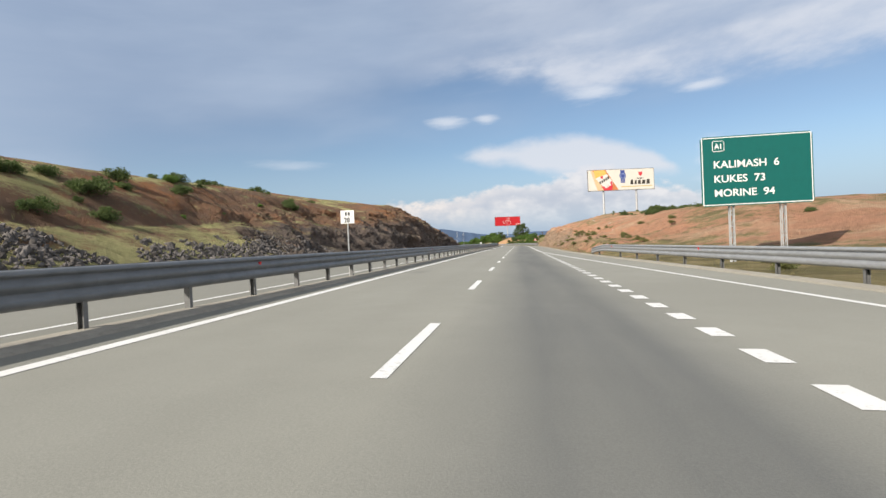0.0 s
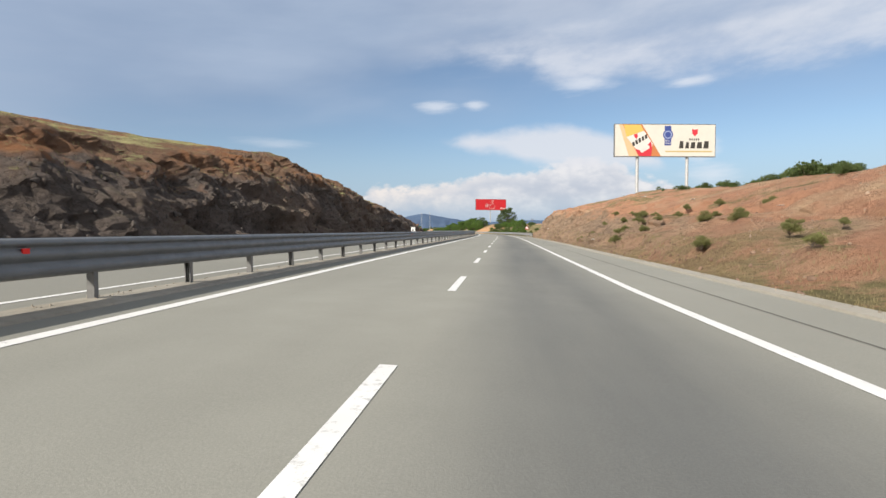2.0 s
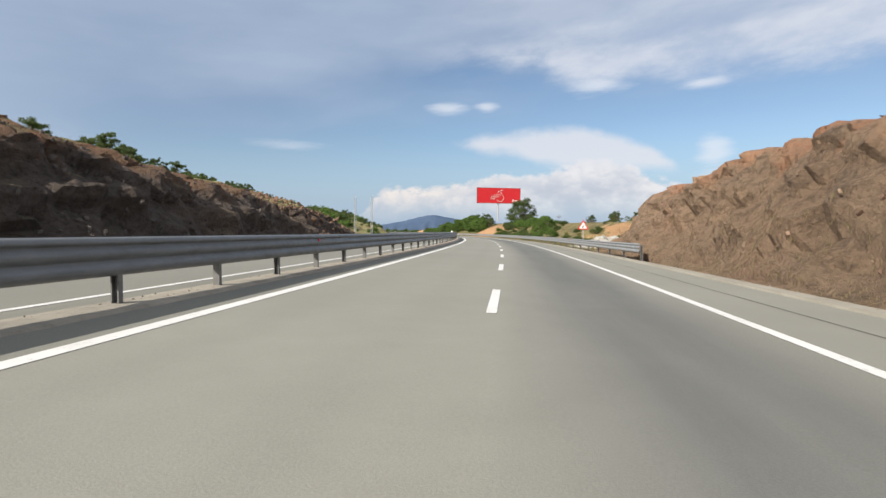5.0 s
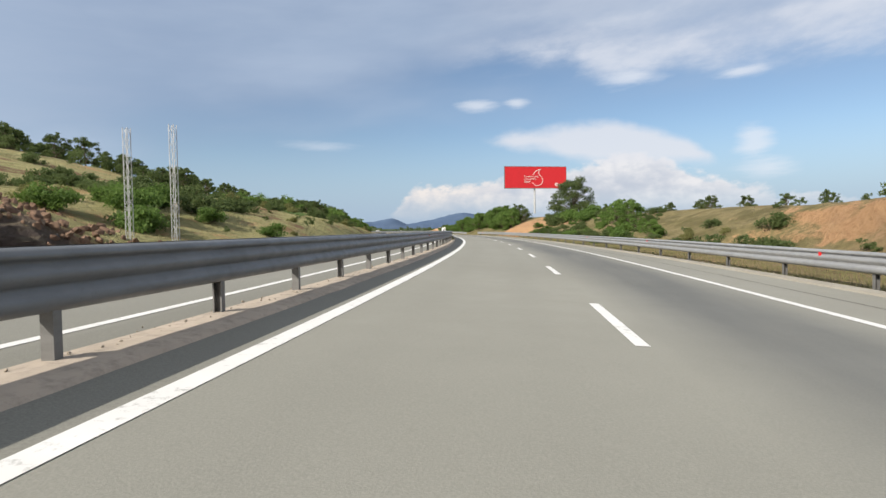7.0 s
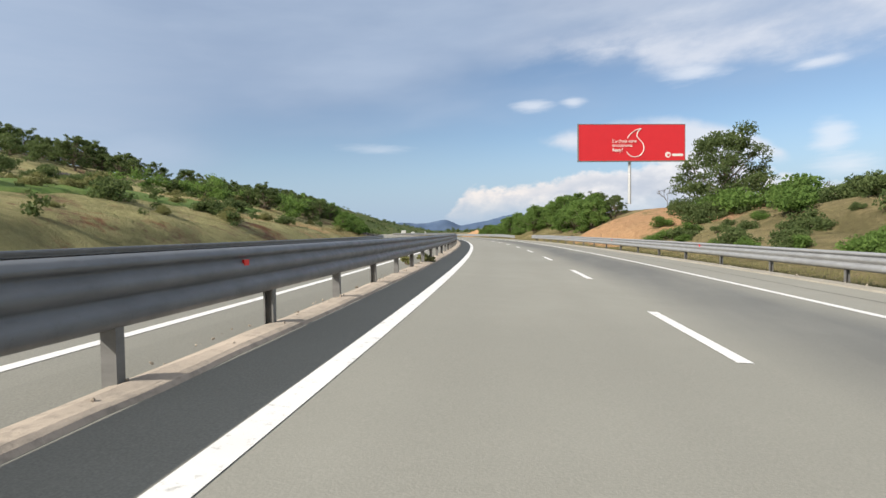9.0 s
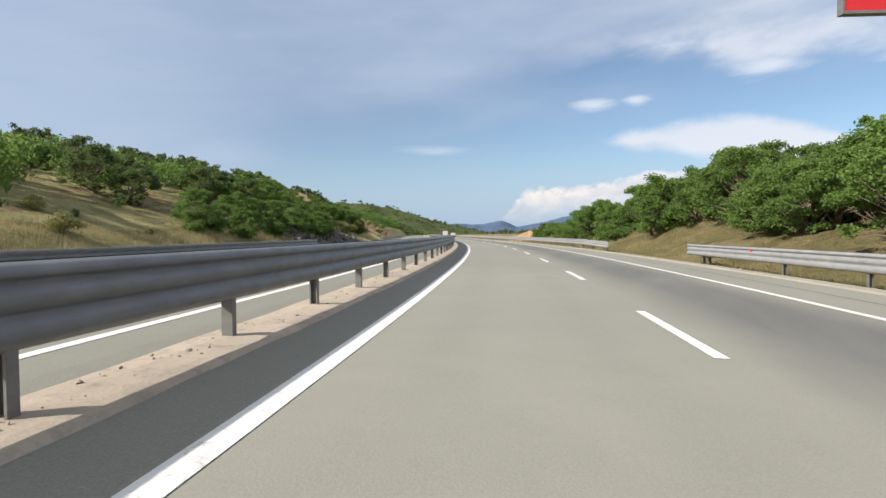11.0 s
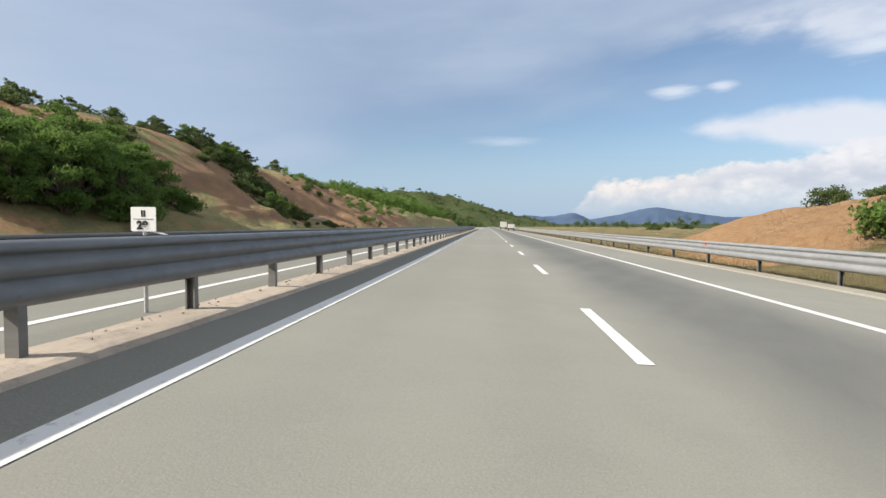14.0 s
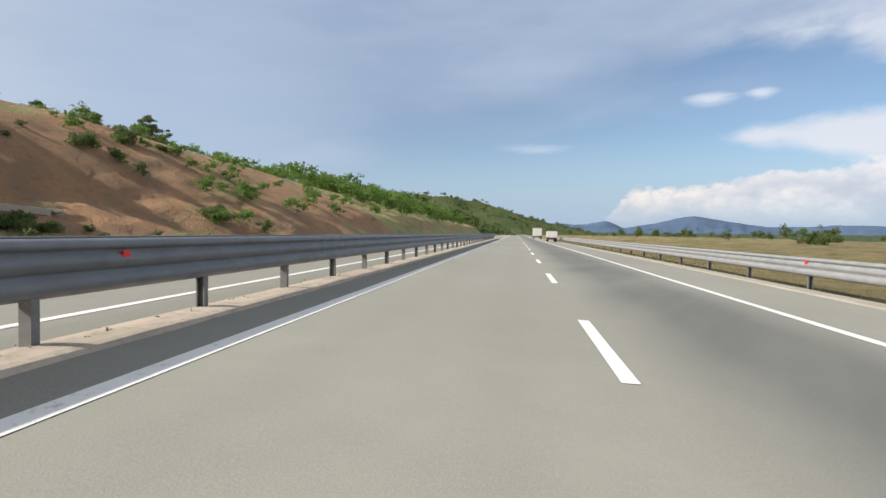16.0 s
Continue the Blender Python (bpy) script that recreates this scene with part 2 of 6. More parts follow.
def m_asphalt(name, tint, wear):
    k = Mat(name, 0.85, 0, 0.3)
    lane = k.attr("across")                       # metres to the right of the left edge line
    big = k.noise(0.12, 4)
    mid = k.noise(1.3, 5)
    grit = k.noise(60, 3, 0.7)
    c = k.mix(k.step(big, 0.35, 0.65), tuple(0.90 * v for v in tint), tuple(1.08 * v for v in tint))
    c = k.mix(k.step(mid, 0.3, 0.7, 0, 0.5), c, tuple(0.86 * v for v in tint))
    # oily wear in the slow lane
    way = k.noise(0.5, 4, 0.55, (1, 0.06, 1))
    mid_lane = k.math("ABSOLUTE", k.math("SUBTRACT", k.math("ADD", lane, k.math("MULTIPLY", k.math("SUBTRACT", way, 0.5), 0.9)), 5.8))
    oil = k.math("MULTIPLY", k.step(mid_lane, 0.6, 1.9, 1, 0), k.step(k.noise(0.8, 5, 0.6, (1, 0.12, 1)), 0.25, 0.65, 0.6, 1.0))
    tracks = k.math("ABSOLUTE", k.math("SUBTRACT", k.math("ABSOLUTE", k.math("SUBTRACT", lane, 1.85)), 0.85))
    c = k.mix(k.math("MULTIPLY", k.step(tracks, 0.1, 0.5, 1, 0), 0.25 * wear), c, tuple(0.8 * v for v in tint))
    # darker left of the edge line, with a slightly ragged border
    c = k.mix(k.step(k.math("ADD", lane, k.math("MULTIPLY", k.math("SUBTRACT", mid, 0.5), 0.12)), -0.16, -0.08, 0.26, 0.0), c, tuple(0.25 * v for v in tint))
    c = k.mix(k.step(grit, 0.35, 0.7, 0, 0.35), c, tuple(1.5 * v for v in tint))
    c = k.mix(k.math("MULTIPLY", oil, wear), c, (0.50, 0.52, 0.575), "MULTIPLY")
    k.color(c)
    k.bump(k.math("ADD", grit, k.math("MULTIPLY", mid, 0.3)), 0.35, 0.006)
    return k.m


M_ROAD = m_asphalt("asphalt", (0.226, 0.223, 0.195), 0.95)
M_ROAD2 = m_asphalt("asphalt opposite", (0.226, 0.223, 0.195), 0.0)


def m_paint():
    k = Mat("road paint", 0.6)
    wear = k.math("MULTIPLY", k.step(k.math("ADD", k.noise(9, 6, 0.75), k.math("MULTIPLY", k.noise(0.9, 4), 0.25)), 0.69, 0.80), 0.55)
    dirt = k.step(k.noise(1.4, 4), 0.3, 0.75, 0, 0.35)
    c = k.mix(dirt, (0.68, 0.68, 0.67), (0.52, 0.51, 0.485))
    k.color(k.mix(wear, c, (0.20, 0.20, 0.185)))
    return k.m


M_PAINT = m_paint()


def m_concrete(name, a, b):
    k = Mat(name, 0.9, 0, 0.25)
    c = k.mix(k.step(k.noise(0.7, 6, 0.6), 0.3, 0.7), a, b)
    c = k.mix(k.step(k.noise(7, 5, 0.65), 0.45, 0.75, 0, 0.6), c, tuple(0.7 * v for v in a))
    k.color(c)
    k.bump(k.noise(25, 5, 0.7), 0.5, 0.02)
    return k.m


M_CONC = m_concrete("dusty concrete", (0.44, 0.385, 0.32), (0.35, 0.31, 0.26))


def m_median():
    k = Mat("median soil", 0.95, 0, 0.2)
    sp = k.n.new("ShaderNodeSeparateXYZ")
    k.l.new(k.tc.outputs["Object"], sp.inputs[0])
    n1, n2 = k.noise(0.7, 6, 0.62), k.noise(6, 6, 0.7)
    dust = k.mix(k.step(n1, 0.32, 0.68), (0.34, 0.315, 0.265), (0.24, 0.225, 0.195))
    soil = k.mix(k.step(n1, 0.32, 0.68), (0.46, 0.39, 0.32), (0.34, 0.295, 0.245))
    c = k.mix(k.step(sp.outputs[1], 140, 190), dust, soil)
    c = k.mix(k.step(n2, 0.50, 0.72, 0, 0.6), c, (0.17, 0.155, 0.135))
    k.color(k.mix(k.step(k.noise(0.25, 4), 0.58, 0.72, 0, 0.5), c, (0.23, 0.205, 0.16)))
    k.bump(k.math("ADD", n2, k.noise(25, 5, 0.7)), 0.45, 0.015)
    return k.m


M_MEDIAN = m_median()
M_KERB = m_concrete("kerb concrete", (0.34, 0.32, 0.275), (0.27, 0.25, 0.21))


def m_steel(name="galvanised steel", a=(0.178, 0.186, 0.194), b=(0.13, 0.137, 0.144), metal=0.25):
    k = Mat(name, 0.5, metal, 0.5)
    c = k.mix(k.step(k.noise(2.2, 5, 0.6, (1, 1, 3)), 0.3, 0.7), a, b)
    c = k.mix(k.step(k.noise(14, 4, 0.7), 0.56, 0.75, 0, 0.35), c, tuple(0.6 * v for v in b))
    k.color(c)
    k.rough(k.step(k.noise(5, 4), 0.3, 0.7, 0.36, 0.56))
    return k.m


# same zinc twice: here darkened, the shade on median and far rails in its colour
M_STEEL_SHADE = m_steel()
# the lit copy: sun on the right-hand rails is put into this tone
M_STEEL_LIT = m_steel("sunlit-toned galvanised steel", (0.36, 0.366, 0.372), (0.27, 0.275, 0.28), 0.35)
# posts darkened too, for the shade behind the beams
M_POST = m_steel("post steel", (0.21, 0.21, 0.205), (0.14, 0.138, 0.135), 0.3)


def m_plain(name, col, rough=0.5, var=0.15, scale=3.0, metal=0.0):
    k = Mat(name, rough, metal)
    k.color(k.mix(k.step(k.noise(scale, 5), 0.3, 0.7), col, tuple(v * (1 - var) for v in col)))
    return k.m


M_RED = m_plain("red reflector", (0.75, 0.02, 0.02), 0.3)
M_WHITE = m_plain("white sheet", (0.80, 0.80, 0.78), 0.5, 0.06)
M_BLACK = m_plain("black", (0.02, 0.02, 0.02), 0.5)
M_POLE = m_steel("pole steel", (0.55, 0.56, 0.56), (0.42, 0.43, 0.43), 0.35)


# ---- making meshes ----
def obj(name, bm, mat, parent=None, label=""):
    me = bpy.data.meshes.new(name)
    bm.to_mesh(me)
    bm.free()
    me.materials.append(mat)
    ob = new(name, me)
    if parent:
        ob.parent = parent
    if label:
        ob["label"] = label
    return ob


part = obj


def from_lists(name, verts, faces, mat, parent=None, label="", smooth=False):
    me = bpy.data.meshes.new(name)
    me.from_pydata([tuple(v) for v in verts], [], faces)
    me.materials.append(mat)
    if smooth:
        me.polygons.foreach_set("use_smooth", [True] * len(me.polygons))
    me.update()
    ob = new(name, me)
    if parent:
        ob.parent = parent
    if label:
        ob["label"] = label
    return ob


def shared(name, me, m, parent=None):
    ob = new(name, me)
    if parent:
        ob.parent = parent
    ob.matrix_basis = m
    return ob


def box_into(bm, x0, y0, z0, x1, y1, z1, m=None):
    vs = [bm.verts.new(v) for v in ((x0, y0, z0), (x1, y0, z0), (x1, y1, z0), (x0, y1, z0), (x0, y0, z1), (x1, y0, z1), (x1, y1, z1), (x0, y1, z1))]
    for f in ((0, 3, 2, 1), (4, 5, 6, 7), (0, 1, 5, 4), (1, 2, 6, 5), (2, 3, 7, 6), (3, 0, 4, 7)):
        bm.faces.new([vs[i] for i in f])
    if m:
        for v in vs:
            v.co = m @ v.co
    return vs


def tube_into(bm, a, b, ra, rb, seg=8, cap=True):
    a, b = Vector(a), Vector(b)
    q = (b - a).to_track_quat("Z", "Y")
    rings = []
    for c, r in ((a, ra), (b, rb)):
        rings.append([bm.verts.new(c + q @ Vector((r * math.cos(2 * math.pi * i / seg), r * math.sin(2 * math.pi * i / seg), 0))) for i in range(seg)])
    for i in range(seg):
        bm.faces.new((rings[0][i], rings[0][(i + 1) % seg], rings[1][(i + 1) % seg], rings[1][i]))
    if cap:
        bm.faces.new(rings[1])
        bm.faces.new(rings[0][::-1])


def ribbon(name, s0, s1, ds, zs, mat, step=2.0, parent=None, attr=False, label="", thick=0.0):
    """A strip along the road: cross-section points ds (to the right), zs (height), swept from s0 to s1."""
    n = max(1, int(round((s1 - s0) / step)))
    verts, faces, across = [], [], []
    k = len(ds)
    for i in range(n + 1):
        s = s0 + (s1 - s0) * i / n
        for d, z in zip(ds, zs):
            dd = d(s) if callable(d) else d
            verts.append(P(s, dd, z(s) if callable(z) else z))
            across.append(dd)
    for i in range(n):
        for j in range(k - 1):
            a = i * k + j
            faces.append((a, a + 1, a + k + 1, a + k))
    ob = from_lists(name, verts, faces, mat, parent, label)
    if attr:
        at_ = ob.data.attributes.new("across", "FLOAT", "POINT")
        at_.data.foreach_set("value", across)
    return ob


# ---- the large structure: road, median, markings ----
S0, S1 = -40.0, 1250.0
SHOULDER = 10.25


def edge_right(s):
    """Outer edge of the paved shoulder: wide along the slip lane, then narrowing."""
    return float(np.interp(s, [-40, 0, 15, 30, 45, 60], [13.4, 12.9, 12.5, 11.7, 10.8, SHOULDER]))


def solid_right(s):
    """The right edge line, drawn in as the slip lane ends."""
    return float(np.interp(s, [-40, 0, 10, 38, 45, 51, 60, 68], [12.4, 11.6, 11.15, 9.0, 8.6, 8.2, 7.7, 7.48]))


road = ribbon("road", S0, S1, [-1.4, 0.5, 3.7, 7.5] + [lambda s, q=q: 7.5 + (edge_right(s) - 7.5) * q for q in (0.2, 0.4, 0.6, 0.8, 1.0)], [0] * 9, M_ROAD, 2.0, attr=True)
tagged(road, "grey worn asphalt carriageway with dark tyre bands", "road", kind="structure")
road_b = ribbon("road_opposite", S0, S1, [-13.0, -10, -6, -2.0, -1.3], [0, 0, 0, 0, 0], M_ROAD2, 2.0, attr=True)
tagged(road_b, "grey asphalt carriageway beyond the median barrier", "road", kind="structure")


def median_near(s):
    """Inner edge of the median strip, where dust and soil have crept over the asphalt."""
    return float(np.interp(s, [20, 62, 105, 150, 198, 228, 244, 251, 318, 346, 372, 400, 414, 440], [-0.72, -0.78, -0.98, -0.9, -0.72, -0.74, -0.90, -0.95, -0.80, -0.84, -0.82, -0.78, -0.84, -0.80])) + 0.05 * noise.noise(Vector((s * 0.9, 0, 0))) + 0.03 * noise.noise(Vector((s * 3.1, 4, 0)))


def median_far(s):
    return float(np.interp(s, [20, 62, 105, 198, 226, 243, 251, 265, 318, 346, 372, 400, 414, 440], [-1.52, -1.62, -1.80, -1.52, -1.50, -1.38, -1.36, -1.5, -1.73, -1.58, -1.62, -1.57, -1.68, -1.48])) + 0.04 * noise.noise(Vector((s * 0.7, 9, 0)))


median = ribbon("median", S0, S1, [median_far, lambda s: median_far(s) + 0.05, lambda s: 0.6 * median_far(s) + 0.4 * median_near(s), lambda s: 0.25 * median_far(s) + 0.75 * median_near(s), lambda s: median_near(s) - 0.05, median_near],
                [-0.03, 0.03, lambda s: 0.055 + 0.015 * noise.noise(Vector((s * 0.8, 1, 0))), lambda s: 0.05 + 0.015 * noise.noise(Vector((s * 1.1, 2, 0))), 0.032, -0.02], M_MEDIAN, 0.5)
tagged(median, "dusty cracked concrete median strip under the barrier", "median", kind="structure")
kerb = ribbon("kerb", S0, S1, [lambda s: edge_right(s) - 0.05, lambda s: edge_right(s) - 0.03, lambda s: edge_right(s) + 0.42, lambda s: edge_right(s) + 0.47],
              [-0.05, 0.05, 0.07, -0.3], M_KERB, 2.0)
tagged(kerb, "pale concrete drainage kerb along the shoulder", "kerb", kind="structure")


def marking(name, s0, s1, d, w, parent=None, step=2.0, z=0.006):
    f = d if callable(d) else (lambda s: d)
    return ribbon(name, s0, s1, [lambda s: f(s) - w / 2, lambda s: f(s) + w / 2], [z, z], M_PAINT, step, parent)


tagged(marking("edge_line", S0, S1, 0.0, 0.22), "solid white painted edge line, slightly worn", "road marking", kind="structure")
tagged(marking("edge_line", S0, S1, solid_right, 0.20), "solid white painted line along the shoulder", "road marking", kind="structure")
tagged(marking("edge_line", S0, S1, lambda s: float(np.interp(s, [20, 90, 199, 225, 251, 318, 346, 373, 440], [-2.25, -2.5, -2.3, -2.4, -2.6, -2.87, -2.9, -2.6, -2.45])), 0.19), "solid white painted line beside the median", "road marking", kind="structure")
tagged(marking("edge_line", S0, S1, -10.6, 0.18), "solid white painted line of the far shoulder", "road marking", kind="structure")
dashes = tagged(new("lane_line"), "broken white painted lane line", "road marking", kind="structure")
PER, PH, DL = 8.888, 4.552, 3.221
i = -3
while PH + PER * i < 900:
    a = PH + PER * i
    marking("dash", a, a + DL, 3.739, 0.16, dashes, 1.1)
    i += 1
slip = tagged(new("slip_lane_line"), "short wide white dashes along the slip lane", "road marking", kind="structure")
for i in range(-6, 36):
    a = 3.99 + 1.443 * i
    marking("dash", a, a + 0.66, 7.47, 0.28, slip, 0.7)
dashes_b = tagged(new("lane_line"), "broken white lane line of the far carriageway", "road marking", kind="structure")
for i in range(-3, 60):
    a = 2.0 + PER * i
    marking("dash", a, a + DL, -6.6, 0.15, dashes_b, 1.6)

# the seam between two passes of paving, on the shoulder
M_SEAM = m_plain("seam", (0.12, 0.115, 0.10), 0.9, 0.3, 2.0)
seam = ribbon("paving_seam", 62, 330, [lambda s: 8.85 + 0.12 * noise.noise(Vector((s * 0.05, 3, 0))), lambda s: 8.90 + 0.12 * noise.noise(Vector((s * 0.05, 3, 0))) + 0.02 * noise.noise(Vector((s, 0, 0)))], [0.004, 0.004], M_SEAM, 1.5)
tagged(seam, "dark cracked seam along the shoulder", "road", kind="structure")

# ---- safety barriers ----
WAVE = [(0.00, 0.958), (-0.04, 0.945), (-0.068, 0.93), (-0.082, 0.905), (-0.085, 0.885), (-0.07, 0.866), (-0.025, 0.848), (-0.02, 0.825), (-0.07, 0.785), (-0.088, 0.75), (-0.085, 0.70), (-0.03, 0.655), (-0.02, 0.63), (-0.07, 0.59), (-0.088, 0.555), (-0.088, 0.50), (-0.06, 0.45), (-0.02, 0.432), (0.0, 0.43)]
LOW = [(o, z - 0.045) for o, z in WAVE]
W2 = [(0.00, 0.88), (-0.05, 0.90), (-0.10, 0.885), (-0.11, 0.815), (-0.02, 0.735), (-0.008, 0.69), (-0.02, 0.645), (-0.11, 0.565), (-0.10, 0.50), (-0.05, 0.47), (0.0, 0.48)]


def post_mesh(h, base, towards=-1, neck=None):
    """A C-section post with lips; its open side looks back along the road (-1) or forwards (1). Above neck it is slimmer, between two beams."""
    bm = bmesh.new()
    w, g, lip, t = 0.06, 0.042, 0.02, 0.005
    outer = [(-w + lip, -g), (-w, -g), (-w, g), (w, g), (w, -g), (w - lip, -g)]
    inner = [(w - lip, -g + t), (w - t, -g + t), (w - t, g - t), (-w + t, g - t), (-w + t, -g + t), (-w + lip, -g + t)]
    pts = [(x, -towards * y) for x, y in outer + inner]
    lo = [bm.verts.new((x, y, base)) for x, y in pts]
    hi = [bm.verts.new((x, y, neck or h)) for x, y in pts]
    n = len(pts)
    for i in range(n):
        bm.faces.new((lo[i], lo[(i + 1) % n], hi[(i + 1) % n], hi[i]))
    bm.faces.new(hi)
    if neck:
        box_into(bm, -0.10, -0.04, neck - 0.01, 0.0, 0.04, h)
    bmesh.ops.recalc_face_normals(bm, faces=bm.faces)
    me = bpy.data.meshes.new("post")
    bm.to_mesh(me)
    bm.free()
    me.materials.append(M_POST)
    return me


def at_road(s, d, z=0.0, turn=0.0):
    return Matrix.Translation(P(s, d, z)) @ Matrix.Rotation(heading(s) + turn, 4, "Z")


def barrier(label, s0, s1, d, face, wave, spacing, phase=0.0, reflect=0.0, refl_phase=0.0, base=0.0, ends=0.0, mat=M_STEEL_SHADE, stations=None):
    """A steel barrier: beams in lengths, posts, red reflectors. face -1: the beam stands to the left of its posts, +1 to the right."""
    df = d if callable(d) else (lambda s: d)
    root = tagged(new("guardrail"), label, "guardrail")
    root.matrix_basis = Matrix.Translation(P(s0, df(s0)))
    inv = root.matrix_basis.inverted()
    length = spacing * 2
    n = int(round((s1 - s0) / length))
    for i, side in [(i, q) for q in ((face, -face) if stations else (face,)) for i in range(n)]:
        a, b = s0 + length * i, s0 + length * (i + 1) + 0.12
        verts, faces = [], []
        k = len(wave)
        m = 4
        for j in range(m + 1):
            s = a + (b - a) * j / m
            lap = 0.004 * (i % 2)
            for o, z in wave:
                drop = ends * max(0.0, 1 - (s - s0) / 5.0) if ends else 0.0
                verts.append(inv @ P(s, df(s) - side * (o - 0.055 - lap), z - drop))
        for j in range(m):
            for q in range(k - 1):
                v = j * k + q
                faces.append((v, v + 1, v + k + 1, v + k))
        from_lists("beam", verts, faces, mat, root, smooth=True)
    top = max(z for _, z in wave) - 0.06
    neck = 0.46 if stations else None
    pair = post_mesh(top, base, -1, neck), post_mesh(top, base, 1 if stations else -1, neck)
    for i, s in enumerate(stations or np.arange(s0 + phase, s1, spacing).tolist()):
        shared("post", pair[i % 2], inv @ at_road(s, df(s) + (0.05 if stations else 0.0)), root)
    if reflect:
        bm = bmesh.new()
        box_into(bm, -0.012, -0.05, -0.06, 0.012, 0.05, 0.06)
        rm = bpy.data.meshes.new("reflector")
        bm.to_mesh(rm)
        bm.free()
        rm.materials.append(M_RED)
        spots_ = reflect if isinstance(reflect, list) else np.arange(s0 + refl_phase, s1, reflect).tolist()
        for s in spots_:
            shared("reflector", rm, inv @ at_road(s, df(s) + face * 0.125, 0.77), root)
    return root


# posts of the median barrier stand two and a half metres apart, every second one turned about
PLUMB = [(-18, -22.9), (-6, 6.8), (0, 21.67), (5, 34.05), (17, 63.76), (18, 66.16), (23, 78.5), (25, 83.4), (34, 105.8), (39, 118.2), (41, 123.1), (66, 185.3), (71, 198.1), (82, 225.1), (87, 237.6), (89, 242.6), (93, 251.5), (120, 318.9), (131, 346.3), (136, 358.6), (142, 373.7), (159, 414.15), (160, 416.5), (164, 427.12), (170, 441.95), (208, 535.8)]
STATIONS = np.interp(np.arange(-18, 208), [i for i, _ in PLUMB], [s for _, s in PLUMB]).tolist()
MEDIAN_RAIL = barrier("galvanised three-wave steel barrier on the median, shade in its colour", -36.98, 535.0, -1.36, 1, WAVE, 2.4255, 0.0, [12.0, 37.5, 62.6, 90.7, 97.4, 105.5, 119.5, 153.0, 186.9, 220.3, 253.3, 286.5, 320.0, 351.0, 382.0, 415.5, 426.8, 440.5, 455.0, 469.0, 483.0], 0.0, base=-0.05, stations=STATIONS)
barrier("weathered steel barrier on the far carriageway's outer edge, shade in its colour", 216, 340, -12.6, 1, W2, 4.0, 0.0, base=-0.2)
barrier("weathered steel barrier beside the far carriageway, shade in its colour", 396, 520, -12.9, 1, W2, 4.0, 0.0, base=-0.2)
barrier("galvanised steel barrier beside the slip lane", -30, 42, lambda s: edge_right(s) + 0.75, -1, LOW, 4.0, 0.0, 16.0, 6.0, base=-0.3, mat=M_STEEL_LIT)
barrier("galvanised steel barrier on the outer shoulder", 168, 324, 11.15, -1, LOW, 4.0, 0.0, 16.0, 10.0, base=-0.3, mat=M_STEEL_LIT)
barrier("galvanised steel barrier along the shoulder", 352, 560, 11.15, -1, LOW, 4.0, 0.0, 16.0, 4.0, base=-0.3, mat=M_STEEL_LIT)


# ---- terrain ----
def smooth01(x):
    x = max(0.0, min(1.0, x))
    return x * x * (3 - 2 * x)


def fbm(x, y, z, octs=4):
    v, a = 0.0, 1.0
    p = Vector((x, y, z))
    for _ in range(octs):
        v += a * noise.noise(p)
        p = p * 2.03
        a *= 0.5
    return v


